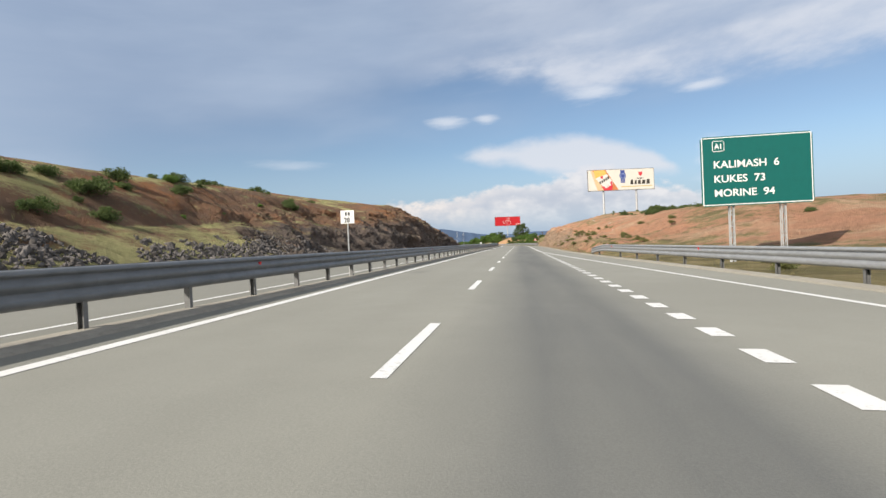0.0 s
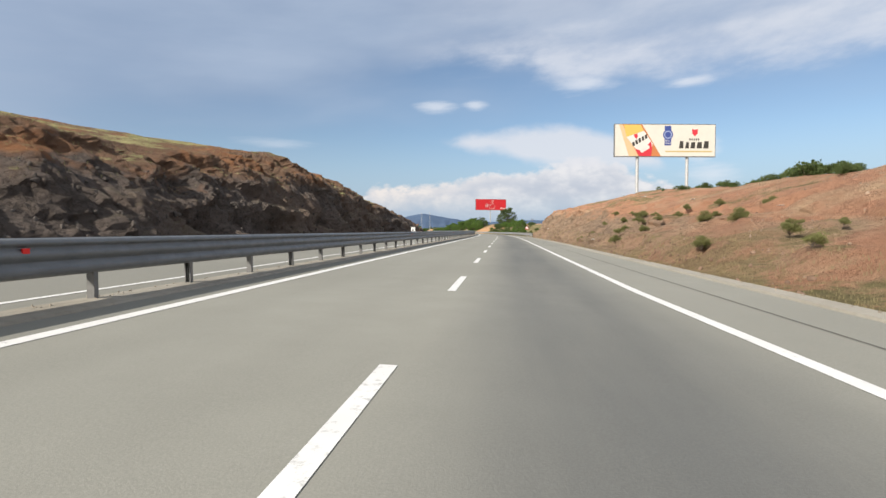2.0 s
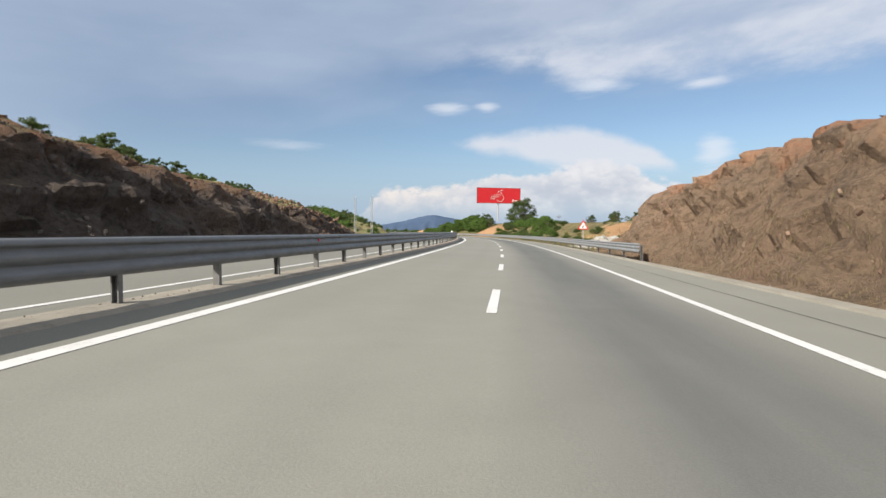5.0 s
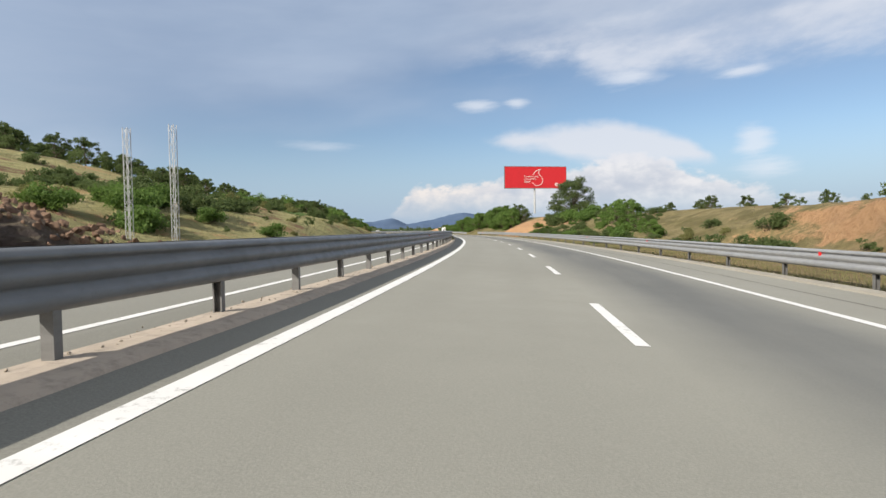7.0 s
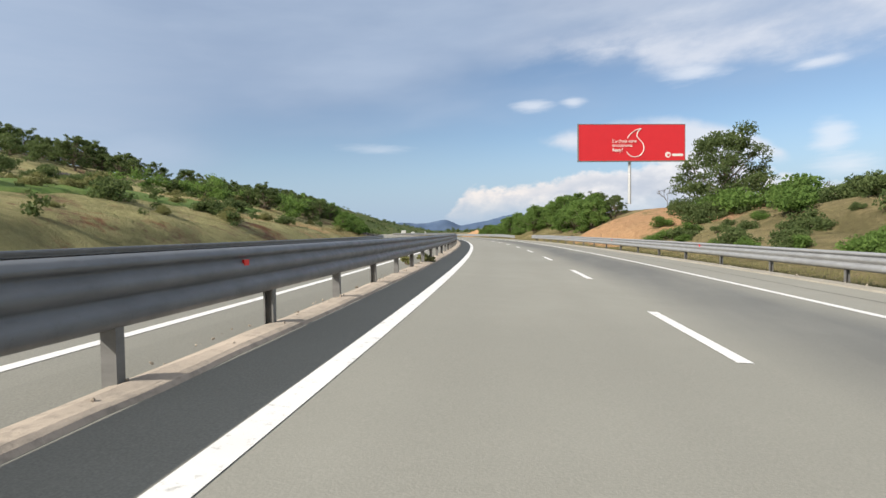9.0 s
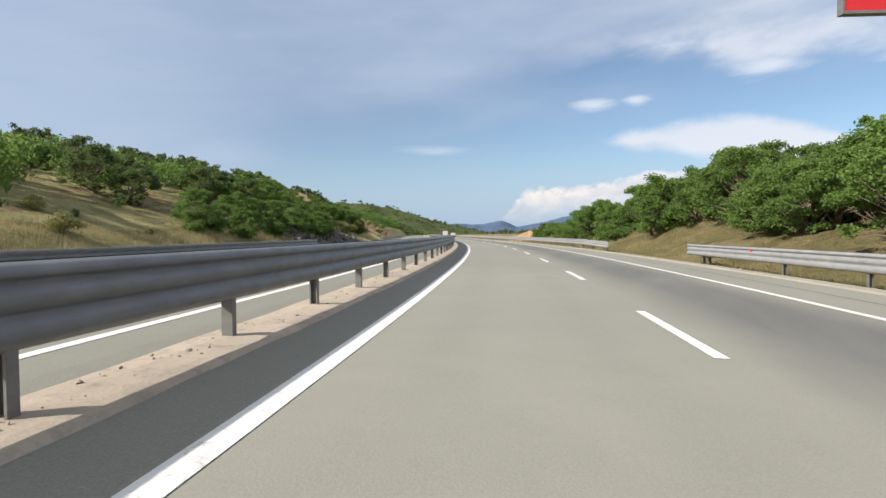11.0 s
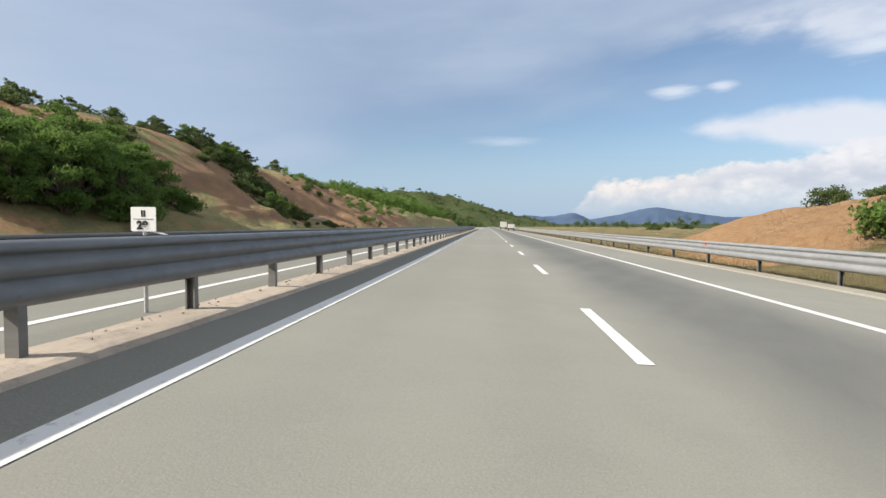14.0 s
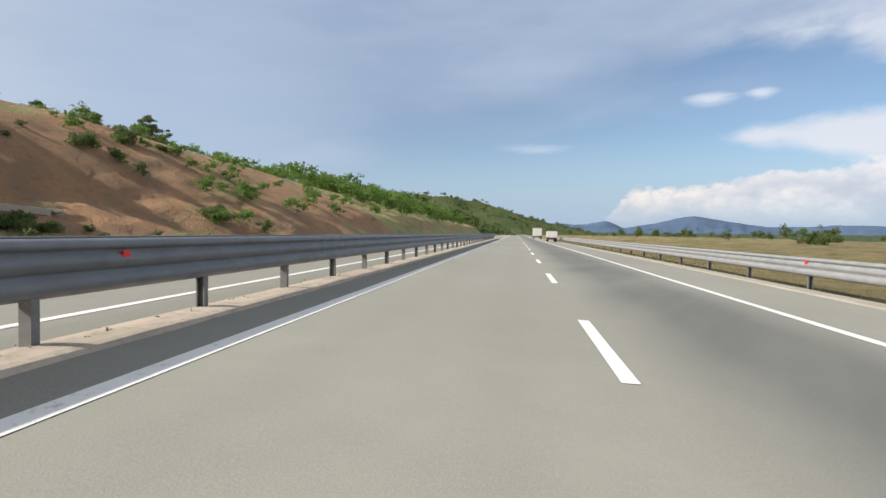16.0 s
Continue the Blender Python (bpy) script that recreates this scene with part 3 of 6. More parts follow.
# along the road: foot of the cut, top of its face (offset, height), crest (offset, height), height far out
LEFT = [
    (-60, 14.0, 20.0, 3.0, 32, 8.5, 60, 13), (20, 13.9, 22.0, 2.8, 32, 8.0, 70, 17), (45, 13.8, 24.0, 3.7, 33, 8.6, 70, 17), (57, 13.8, 23.0, 4.6, 33, 9.3, 72, 17), (74, 13.8, 22.5, 5.0, 33, 9.8, 80, 18),
    (92, 13.8, 22.0, 6.0, 28, 8.5, 80, 19), (106, 13.8, 20.5, 6.4, 25.5, 8.3, 80, 18), (114, 13.8, 20.5, 7.0, 27, 10.2, 80, 19), (122, 13.8, 20.5, 7.8, 26, 11.0, 80, 20), (132, 13.8, 20.5, 7.8, 26, 9.8, 80, 20),
    (142, 13.8, 20.5, 7.6, 26, 9.4, 80, 20), (150, 13.8, 20.5, 7.6, 27, 9.2, 80, 21), (156, 13.8, 20.5, 6.2, 26, 7.8, 80, 21), (168, 13.8, 20.0, 5.9, 26, 7.0, 80, 20), (178, 13.8, 20.0, 4.6, 27, 6.0, 75, 16),
    (192, 13.8, 20.0, 4.1, 28, 5.8, 75, 15), (206, 13.8, 20.0, 3.8, 30, 5.6, 75, 15), (217, 13.8, 19.0, 1.4, 32, 4.2, 75, 15), (228, 14.0, 20.0, 0.5, 38, 4.2, 95, 19),
    (248, 14.0, 18.6, 1.5, 40, 5.4, 98, 20), (270, 14.0, 18.2, 1.8, 40, 5.8, 98, 20), (300, 14.0, 18.6, 1.7, 40, 6.0, 98, 20), (330, 14.2, 18.0, 1.0, 37, 5.4, 92, 19), (352, 14.2, 19.0, 1.6, 35, 6.2, 90, 18),
    (372, 14.2, 21.0, 2.4, 36, 8.2, 85, 17), (388, 14.2, 23.0, 3.2, 37, 8.4, 75, 14), (402, 14.2, 27.0, 4.2, 38, 9.6, 65, 13), (420, 14.2, 22.0, 3.0, 39, 11.2, 65, 14), (432, 14.4, 20.5, 2.6, 37, 11.6, 62, 15), (440, 15.0, 23.5, 1.7, 36, 11.4, 60, 15),
    (450, 15.5, 24.5, 2.0, 38, 11.2, 60, 14.5), (457, 16.5, 27.0, 2.5, 40, 11.0, 60, 14), (464, 16.0, 24.0, 2.4, 40, 11.4, 60, 14), (480, 14.2, 20.0, 3.0, 42, 11.4, 62, 13.2), (502, 14.2, 20.0, 3.4, 46, 11.6, 70, 13.4), (540, 14.2, 20.0, 4.0, 44, 9.8, 70, 13), (600, 14.2, 20.0, 4.0, 42, 9.4, 80, 13),
    (700, 14.2, 20, 4, 50, 10, 100, 14), (900, 14.2, 20, 3, 60, 10, 120, 16), (1250, 14.2, 20, 1, 60, 3, 120, 8)]
RIGHT = [
    (-60, 14.5, 18, 0.0, 40, 1.0, 90, 2), (0, 14.5, 20, 0.0, 34, 0.6, 90, 1), (25, 14.0, 20, 0.1, 32, 0.9, 90, 1.5), (42, 12.8, 20, 0.8, 32, 2.6, 90, 3.5), (54, 12.0, 20, 2.0, 32, 4.3, 90, 5.2), (65, 11.8, 19, 2.6, 31, 4.9, 90, 5.8), (90, 11.4, 18, 3.2, 31, 5.7, 90, 6.5),
    (115, 11.4, 17.5, 3.8, 31, 6.3, 90, 7.3), (135, 11.4, 16.5, 4.5, 31, 7.2, 90, 8.3), (150, 11.4, 15.8, 5.2, 31, 8.2, 90, 9.1), (170, 11.6, 15.8, 5.6, 31, 8.2, 90, 8.9), (183, 12.0, 16.6, 5.5, 31, 7.8, 90, 8.5), (191, 13.0, 22.0, 2.4, 32, 6.0, 90, 7),
    (200, 14.0, 24.0, 1.0, 34, 4.2, 90, 6), (208, 20.0, 27.0, 1.6, 32, 3.0, 90, 5.0), (213, 24.3, 27.2, 2.8, 29.4, 3.3, 90, 4.8), (226, 25.2, 27.6, 3.1, 29.6, 3.6, 90, 4.8), (239, 25.0, 27.8, 3.2, 29.8, 3.7, 90, 4.8), (244, 20.0, 26.0, 2.0, 30, 3.7, 90, 4.8), (258, 14.0, 22.0, 1.3, 30, 3.9, 90, 5), (280, 14.0, 22.0, 1.4, 28, 3.8, 90, 5),
    (297, 14.0, 19.0, 1.8, 27, 3.6, 90, 5), (301, 13.6, 16.4, 2.1, 27, 3.8, 90, 5), (315, 13.4, 16.6, 2.1, 25, 4.2, 90, 5.0), (320, 13.2, 18.0, 1.7, 25, 4.3, 80, 4.8), (330, 13.0, 18.0, 1.8, 24, 4.6, 70, 4.8), (335, 13.0, 18.0, 1.7, 24, 4.3, 70, 4.2), (342, 12.8, 17.0, 2.2, 25, 4.4, 80, 4), (356, 12.6, 17.0, 1.6, 24, 2.8, 80, 3), (376, 13.0, 18.0, 0.9, 24, 2.0, 80, 2), (398, 13.6, 17.0, 0.9, 26, 1.8, 80, 2),
    (408, 13.6, 16.5, 2.0, 21, 3.3, 60, 2.0), (416, 13.6, 17.0, 1.9, 21, 3.0, 60, 1.6), (426, 13.6, 18.0, 0.5, 25, 0.9, 60, 1), (455, 14.0, 20, 0.1, 30, 0.7, 90, 1), (500, 14.0, 20, 0.1, 30, 0.7, 90, 1), (1250, 14.0, 20, 0.0, 30, 0.5, 90, 0.5)]


DENSE = {}
for key_, table_ in (("L", LEFT), ("R", RIGHT)):
    xs_ = [r[0] for r in table_]
    grid_ = np.arange(-80.0, 1280.0, 0.25)
    DENSE[key_] = np.stack([np.interp(grid_, xs_, [r[j] for r in table_]) for j in range(1, 8)], 1).tolist()


def profile(table, s):
    return DENSE["L" if table is LEFT else "R"][int((s + 80.0) * 4 + 0.5)]


def terraced(s, u, f, cr, zc):
    """The lower right cut: a low face, a ledge, a second face, a bench and the bare slope above."""
    zb = float(np.interp(s, [45, 68, 80, 95, 116, 130], [1.0, 1.75, 2.0, 2.55, 3.2, 4.0]))
    return float(np.interp(u, [f, f + 0.5, f + 1.9, f + 3.1, 16.6, 18.9, 22.5, 27.0, cr], [0.0, 0.15, 1.2, 1.42, zb - 0.12, zb + 0.12, zb + 0.45 * (zc - zb), zb + 0.84 * (zc - zb), zc]))


def relief(table, side, s, u):
    """Height of the land u metres from the left edge line (on its own side) at s, above the level of the road's axis."""
    f, ft, zt, cr, zc, c2, zf = profile(table, s)
    lift = fall(s) * 12.9 - bank(s, -12.9) if side < 0 else 0.0
    edge = bank(s, -12.9) if side < 0 else bank(s, 10.7) - 0.05
    x0 = 12.8 if side < 0 else edge_right(s) + 0.44
    f = max(f, x0 + 0.3)
    if u <= f:
        return edge - 0.04 - 0.10 * smooth01((u - x0) / max(0.1, f - x0))
    if side > 0 and 45 < s < 126 and u <= cr:
        w = min(1.0, (s - 45) / 12, (126 - s) / 12)
        k = (u - f) / (ft - f)
        plain = zt * k if u <= ft else zt + (zc - zt) * (1 - (1 - (u - ft) / (cr - ft)) ** 1.5)
        return edge - 0.14 + plain * (1 - w) + w * terraced(s, u, f, cr, zc)
    if u <= ft:
        k = (u - f) / (ft - f)
        return edge - 0.14 + (zt + lift) * (0.55 * k + 0.45 * smooth01(k))
    zt, zc, zf = zt + lift, zc + lift, zf + lift
    if u <= cr:
        k = (u - ft) / (cr - ft)
        if side > 0 and 126 <= s < 190:
            k = max(0.0, k - 0.14) / 0.86
        return edge - 0.14 + zt + (zc - zt) * (1 - (1 - min(1.0, k)) ** 1.5)
    k = (u - cr) / (c2 - cr)
    return edge - 0.14 + zc + (zf - zc) * (smooth01(k) * 0.4 + 0.6 * min(1.0, k)) - 0.12 * max(0.0, u - c2 - 15)


def rocky(table, s):
    """How much of the cut's face is broken rock."""
    if table is LEFT:
        return float(np.interp(s, [38, 48, 75, 95, 180, 212, 222, 350, 370, 460, 500], [0.15, 0.62, 0.75, 1, 1, 0.8, 0.1, 0.1, 0.35, 0.4, 0.2]))
    return float(np.interp(s, [40, 70, 90, 110, 125, 140, 185, 195, 205, 235, 250, 405, 415, 428, 440], [0.2, 0.45, 0.55, 0.68, 0.72, 0.8, 0.85, 0.4, 0.44, 0.44, 0.15, 0.3, 0.4, 0.4, 0.0]))


def turf(table, s):
    """How readily grass covers the slope."""
    if table is LEFT:
        return float(np.interp(s, [15, 30, 60, 80, 212, 226, 330, 345, 370, 400, 440, 458, 506, 520], [0.08, 0.05, -0.06, -0.1, -0.05, 0.08, 0.1, 0.14, 0.12, 0.0, 0.0, -0.1, -0.12, 0.2]))
    return float(np.interp(s, [0, 30, 40, 190, 200, 208, 214, 238, 244, 294, 299, 317, 321, 400, 405, 418, 424], [0.2, -0.08, -0.11, -0.12, 0.1, 0.2, 0.06, 0.06, 0.25, 0.25, -0.24, -0.24, 0.5, 0.5, -0.4, -0.25, 0.35]))


def land_z(side, s, u):
    table = LEFT if side < 0 else RIGHT
    f, ft, zt, cr, zc, c2, zf = profile(table, s)
    z = relief(table, side, s, u)
    grow = smooth01((u - f) / 4.0)
    if 40 < s < 212 or 390 < s < 480:
        z += grow * 0.16 * fbm(s / 1.9, u / 1.5, 5.5 * side, 3)
    z += grow * (0.35 * fbm(s / 9, u / 9, 3.1 * side, 3) + 0.6 * smooth01((u - ft) / 20) * fbm(s / 25, u / 25, 7.7, 3))
    return z


def push_at(table, side, s, u, z):
    """How far the broken rock of the cut's face stands out at s, u."""
    f, ft, zt, cr, zc, c2, zf = profile(table, s)
    on_face = smooth01((u - f) / 1.0) * (1 - smooth01((u - ft - 1.5) / 5.0)) * rocky(table, s)
    if on_face < 0.01:
        return 0.0, on_face
    blk = noise.cell(Vector((s / 2.6 + 0.25 * z, z / 1.7, 5.0 * side))) - 0.5
    rid = abs(noise.noise(Vector((s / 5.5, z / 3.0, 2.0 + side)))) * 2
    blk2 = noise.cell(Vector((s / 1.1 + 0.4 * z, z / 0.8, 9.0 * side))) - 0.5
    blk3 = noise.cell(Vector((s / 0.55 + 0.3 * z, z / 1.1, 2.0 * side))) - 0.5
    butt = noise.noise(Vector((s / 13.0, 0.3, 4.0 * side)))
    fiss = abs(noise.noise(Vector((s / 1.5 + 0.12 * z, z / 7.0, 6.0 + side))))
    if side < 0:
        return on_face * (1.0 * fbm(s / 4.0, z / 2.6, -9.0, 5) + 0.22 * blk + 0.26 * blk2 + 0.16 * blk3 - 1.0 * rid + 0.8 * min(0.3, fiss) + 0.3 + 1.9 * butt), on_face
    return on_face * (1.15 * fbm(s / 4.0, z / 2.2, 9.0, 5) + 0.4 * blk + 0.4 * blk2 + 0.22 * blk3 - 1.2 * rid + 0.6 * min(0.3, fiss) + 0.45 + 1.9 * butt), on_face


def skin(s, d):
    """The land's surface, with the rock's relief, near s, d."""
    side = -1 if d < 0 else 1
    z = land_z(side, s, abs(d))
    push, _ = push_at(LEFT if side < 0 else RIGHT, side, s, abs(d), z)
    return P(s, side * (abs(d) - 0.9 * push), z + 0.25 * push, False)


def hillside(name, side, table, mat, s0, s1):
    offs = [0, 0.5, 1.0] + [1.0 + 0.28 * i for i in range(1, 43)] + [13.0 + 0.55 * i for i in range(1, 25)] + [29, 33, 38, 45, 55, 70, 90, 120, 160, 220]
    ss = []
    s = s0
    while s < s1:
        ss.append(s)
        s += 0.42 if 50 < s < 225 else (0.85 if s < 560 else 2.0)
    n = len(ss) - 1
    rough = []
    verts = []
    k = len(offs)
    for i in range(n + 1):
        s = ss[i]
        x0 = 12.8 if side < 0 else edge_right(s) + 0.44
        f, ft, zt, cr, zc, c2, zf = profile(table, s)
        rk = rocky(table, s)
        for o in offs:
            u = x0 + o
            z = land_z(side, s, u)
            push, on_face = push_at(table, side, s, u, z)
            rough.append(on_face > 0.55)
            d = side * (u - 0.9 * push)
            verts.append(P(s, d, z + 0.25 * push, False))
    faces = []
    for i in range(n):
        for j in range(k - 1):
            a = i * k + j
            faces.append((a, a + 1, a + k + 1, a + k) if side > 0 else (a, a + k, a + k + 1, a + 1))
    ob = from_lists(name, verts, faces, mat, smooth=True)
    ob.data.polygons.foreach_set("use_smooth", [not rough[f_[0]] for f_ in faces])
    a_s, a_u, a_r, a_t = [], [], [], []
    for i in range(n + 1):
        s = ss[i]
        f, ft, zt, cr, zc, c2, zf = profile(table, s)
        x0 = 12.8 if side < 0 else edge_right(s) + 0.44
        r, tu = rocky(table, s), turf(table, s)
        for o in offs:
            u = x0 + o
            a_s.append(s)
            a_u.append((u - f) / (ft - f) if u < ft else 1 + (u - ft) / max(1.0, cr - ft))
            a_r.append(r)
            a_t.append(tu)
    for nm, values in (("along", a_s), ("up", a_u), ("rock", a_r), ("turf", a_t)):
        ob.data.attributes.new(nm, "FLOAT", "POINT").data.foreach_set("value", values)
    return ob


def m_land(name, rock_a, rock_b, earth, earth2, grass_a, grass_b, bare, pale):
    """Cut slope: broken rock low on the face, bare earth above, dry grass on the flatter ground."""
    k = Mat(name, 0.95, 0, 0.15)
    up, rock, along = k.attr("up"), k.attr("rock"), k.attr("along")
    n1, n2, n3 = k.noise(0.09, 5, 0.6), k.noise(0.45, 6, 0.62), k.noise(2.4, 6, 0.65)
    strat = k.noise(0.55, 6, 0.65, (1, 1, 2.6), dist=0.6)
    flat = k.upness()
    stone = k.mix(k.step(strat, 0.32, 0.68), rock_a, rock_b)
    stone = k.mix(k.step(n3, 0.48, 0.72, 0, 0.8), stone, tuple(0.35 * v for v in rock_a))
    crack = k.math('ABSOLUTE', k.math('SUBTRACT', k.noise(0.38, 6, 0.6, (1, 1, 1.4), dist=1.1), 0.5))
    stone = k.mix(k.step(k.math('ADD', crack, k.math('MULTIPLY', k.math('SUBTRACT', n3, 0.5), 0.05)), 0.0, 0.02, 0.4, 0), stone, tuple(0.3 * v for v in rock_a))
    stone = k.mix(k.step(n1, 0.45, 0.65, 0, 0.5), stone, tuple(0.6 * a_ + 0.4 * e_ for a_, e_ in zip(rock_b, earth)))
    soil = k.mix(k.step(n2, 0.32, 0.68), earth, earth2)
    soil = k.mix(k.step(k.noise(0.16, 5, 0.6, (1, 1, 2.0), dist=0.8), 0.50, 0.66, 0, 0.75), soil, pale)
    gully = k.noise(1.1, 5, 0.6, (1, 1, 0.22), dist=0.5)
    soil = k.mix(k.step(gully, 0.52, 0.70, 0, 0.35), soil, tuple(0.52 * v for v in earth))
    ochre = k.step(along, 374, 388)
    soil = k.mix(k.math("MULTIPLY", ochre, 0.85), soil, k.mix(k.step(n2, 0.35, 0.68), (0.52, 0.31, 0.175), (0.36, 0.245, 0.16)))
    sandy = k.math("MAXIMUM", k.math("MULTIPLY", k.step(along, 400, 405), k.step(along, 426, 420)), k.math("MAXIMUM", k.math("MULTIPLY", k.step(along, 203, 212), k.step(along, 250, 242)), k.math("MULTIPLY", k.step(along, 294, 299), k.step(along, 322, 317))))
    soil = k.mix(k.math("MULTIPLY", sandy, 0.8), soil, k.mix(k.step(n3, 0.3, 0.7), (0.55, 0.355, 0.19), (0.42, 0.25, 0.125)))
    soil = k.mix(k.step(n3, 0.52, 0.75, 0, 0.32), soil, tuple(0.55 * v for v in earth))
    # rock shows low down, ragged upper limit
    edge = k.math("ADD", up, k.math("MULTIPLY", k.math("SUBTRACT", n2, 0.5), 1.3))
    isrock = k.math("MULTIPLY", k.step(edge, 0.75, 1.0, 1, 0), k.step(k.math("ADD", rock, k.math("MULTIPLY", k.math("SUBTRACT", n1, 0.5), 0.5)), 0.40, 0.62))
    base = k.mix(isrock, soil, stone)
    gr = k.mix(k.step(n2, 0.3, 0.7), grass_a, grass_b)
    gr = k.mix(k.step(n3, 0.45, 0.8, 0, 0.6), gr, tuple(0.55 * v for v in grass_b))
    gr = k.mix(k.step(k.noise(0.22, 6, 0.7, dist=0.7), 0.50, 0.60, 0, 0.75), gr, k.mix(k.step(n3, 0.35, 0.65), tuple(0.5 * v for v in grass_b), tuple(0.8 * v for v in grass_b)))
    want = k.math("ADD", k.math("ADD", flat, k.attr("turf")), k.math("MULTIPLY", k.math("SUBTRACT", n1, 0.5), 1.2))
    want = k.math("ADD", want, k.step(up, 0.0, 0.8, 0.24, 0.0))
    want = k.math("ADD", want, k.math("MULTIPLY", k.math("SUBTRACT", n3, 0.5), 0.5))
    want = k.math("ADD", want, k.math("MULTIPLY", k.math("SUBTRACT", n2, 0.5), 0.7))
    isgrass = k.math("MULTIPLY", k.step(want, bare, bare + 0.16), k.math("SUBTRACT", 1.0, k.math("MULTIPLY", isrock, 0.9)))
    k.color(k.mix(isgrass, base, gr))
    k.bump(k.math("ADD", k.math("ADD", k.math("MULTIPLY", n2, 1.5), n3), k.math("MULTIPLY", k.noise(9, 6, 0.75), 0.7)), 1.0, 0.42)
    return k.m


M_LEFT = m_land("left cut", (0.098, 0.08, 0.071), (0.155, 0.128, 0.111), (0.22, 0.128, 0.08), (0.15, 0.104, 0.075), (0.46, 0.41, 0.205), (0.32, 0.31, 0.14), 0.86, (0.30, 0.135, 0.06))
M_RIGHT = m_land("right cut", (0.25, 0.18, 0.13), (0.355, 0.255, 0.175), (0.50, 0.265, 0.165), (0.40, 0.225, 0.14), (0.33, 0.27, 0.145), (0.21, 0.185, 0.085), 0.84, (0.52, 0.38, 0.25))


def m_ground():
    k = Mat("ground", 0.95, 0, 0.15)
    a, b = k.noise(0.02, 6), k.noise(0.3, 6, 0.65)
    c = k.mix(k.step(a, 0.35, 0.65), (0.16, 0.16, 0.06), (0.26, 0.22, 0.10))
    k.color(k.mix(k.step(b, 0.4, 0.75, 0, 0.7), c, (0.09, 0.11, 0.04)))
    k.bump(b, 0.6, 0.3)
    return k.m


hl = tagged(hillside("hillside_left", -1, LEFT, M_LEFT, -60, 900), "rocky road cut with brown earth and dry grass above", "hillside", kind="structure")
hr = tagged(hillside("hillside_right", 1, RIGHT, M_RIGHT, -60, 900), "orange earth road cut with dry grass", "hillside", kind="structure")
bm = bmesh.new()
bmesh.ops.create_grid(bm, x_segments=60, y_segments=60, size=4300)
for v in bm.verts:
    v.co.z = -3.0
    v.co.y += 700
ground = tagged(obj("ground", bm, m_ground()), "dry grassland reaching to the mountains", "ground", kind="structure")


# ---- plants ----
def m_leaf(name, a, b, c):
    k = Mat(name, 0.7, 0, 0.25)
    r = k.island()
    col = k.mix(k.step(r, 0.0, 1.0), a, b)
    col = k.mix(k.step(k.noise(0.6, 3), 0.4, 0.7, 0, 0.55), col, c)
    ob = k.random()
    col = k.mix(k.step(ob, 0.0, 1.0, 0.0, 0.3), col, tuple(0.6 * v for v in a))
    k.color(col)
    tr = k.n.new("ShaderNodeBsdfTranslucent")
    k.l.new(col, tr.inputs[0])
    mx = k.n.new("ShaderNodeMixShader")
    mx.inputs[0].default_value = 0.5
    k.l.new(k.b.outputs[0], mx.inputs[1])
    k.l.new(tr.outputs[0], mx.inputs[2])
    k.l.new(mx.outputs[0], k.n["Material Output"].inputs[0])
    return k.m


M_LEAF = m_leaf("leaves", (0.125, 0.215, 0.050), (0.210, 0.310, 0.080), (0.094, 0.168, 0.042))
M_LEAF_D = m_leaf("oak leaves", (0.094, 0.138, 0.046), (0.160, 0.202, 0.076), (0.070, 0.108, 0.037))
M_LEAF_B = m_leaf("bright leaves", (0.108, 0.190, 0.042), (0.180, 0.272, 0.068), (0.082, 0.146, 0.034))
M_LEAF_Y = m_leaf("dry broom", (0.190, 0.200, 0.075), (0.270, 0.265, 0.105), (0.130, 0.145, 0.052))


def m_bark():
    k = Mat("bark", 0.95, 0, 0.2)
    k.color(k.mix(k.step(k.noise(9, 5, 0.6, (1, 1, 0.2)), 0.3, 0.7), (0.10, 0.08, 0.06), (0.19, 0.155, 0.12)))
    k.bump(k.noise(20, 4, 0.6, (1, 1, 0.2)), 0.6, 0.02)
    return k.m


M_BARK = m_bark()


def leaf_mesh(name, centres, radii, count, size, mat, rng, flat=0.62):
    """Many small bent leaves round the given clump centres, denser on their outsides."""
    n = count
    w = np.array(radii) ** 2
    pick = rng.choice(len(centres), n, p=w / w.sum())
    dirs = rng.normal(size=(n, 3))
    dirs /= np.linalg.norm(dirs, axis=1)[:, None]
    rad = np.array(radii)[pick] * (0.25 + 1.05 * rng.random(n) ** 0.8)
    pos = np.array(centres)[pick] + dirs * rad[:, None] * np.array([1, 1, flat])
    a = rng.normal(size=(n, 3)) + dirs * 0.4
    a /= np.linalg.norm(a, axis=1)[:, None]
    b = np.cross(a, rng.normal(size=(n, 3)))
    b /= np.linalg.norm(b, axis=1)[:, None]
    c = np.cross(a, b)
    sz = size * (0.6 + 0.8 * rng.random(n))[:, None]
    v = np.stack([pos - a * sz, pos + b * sz * 0.55 + c * sz * 0.12, pos + a * sz, pos - b * sz * 0.55 + c * sz * 0.12], 1).reshape(-1, 3)
    me = bpy.data.meshes.new(name)
    me.from_pydata(v.tolist(), [], [(4 * i, 4 * i + 1, 4 * i + 2, 4 * i + 3) for i in range(n)])
    me.materials.append(mat)
    return me


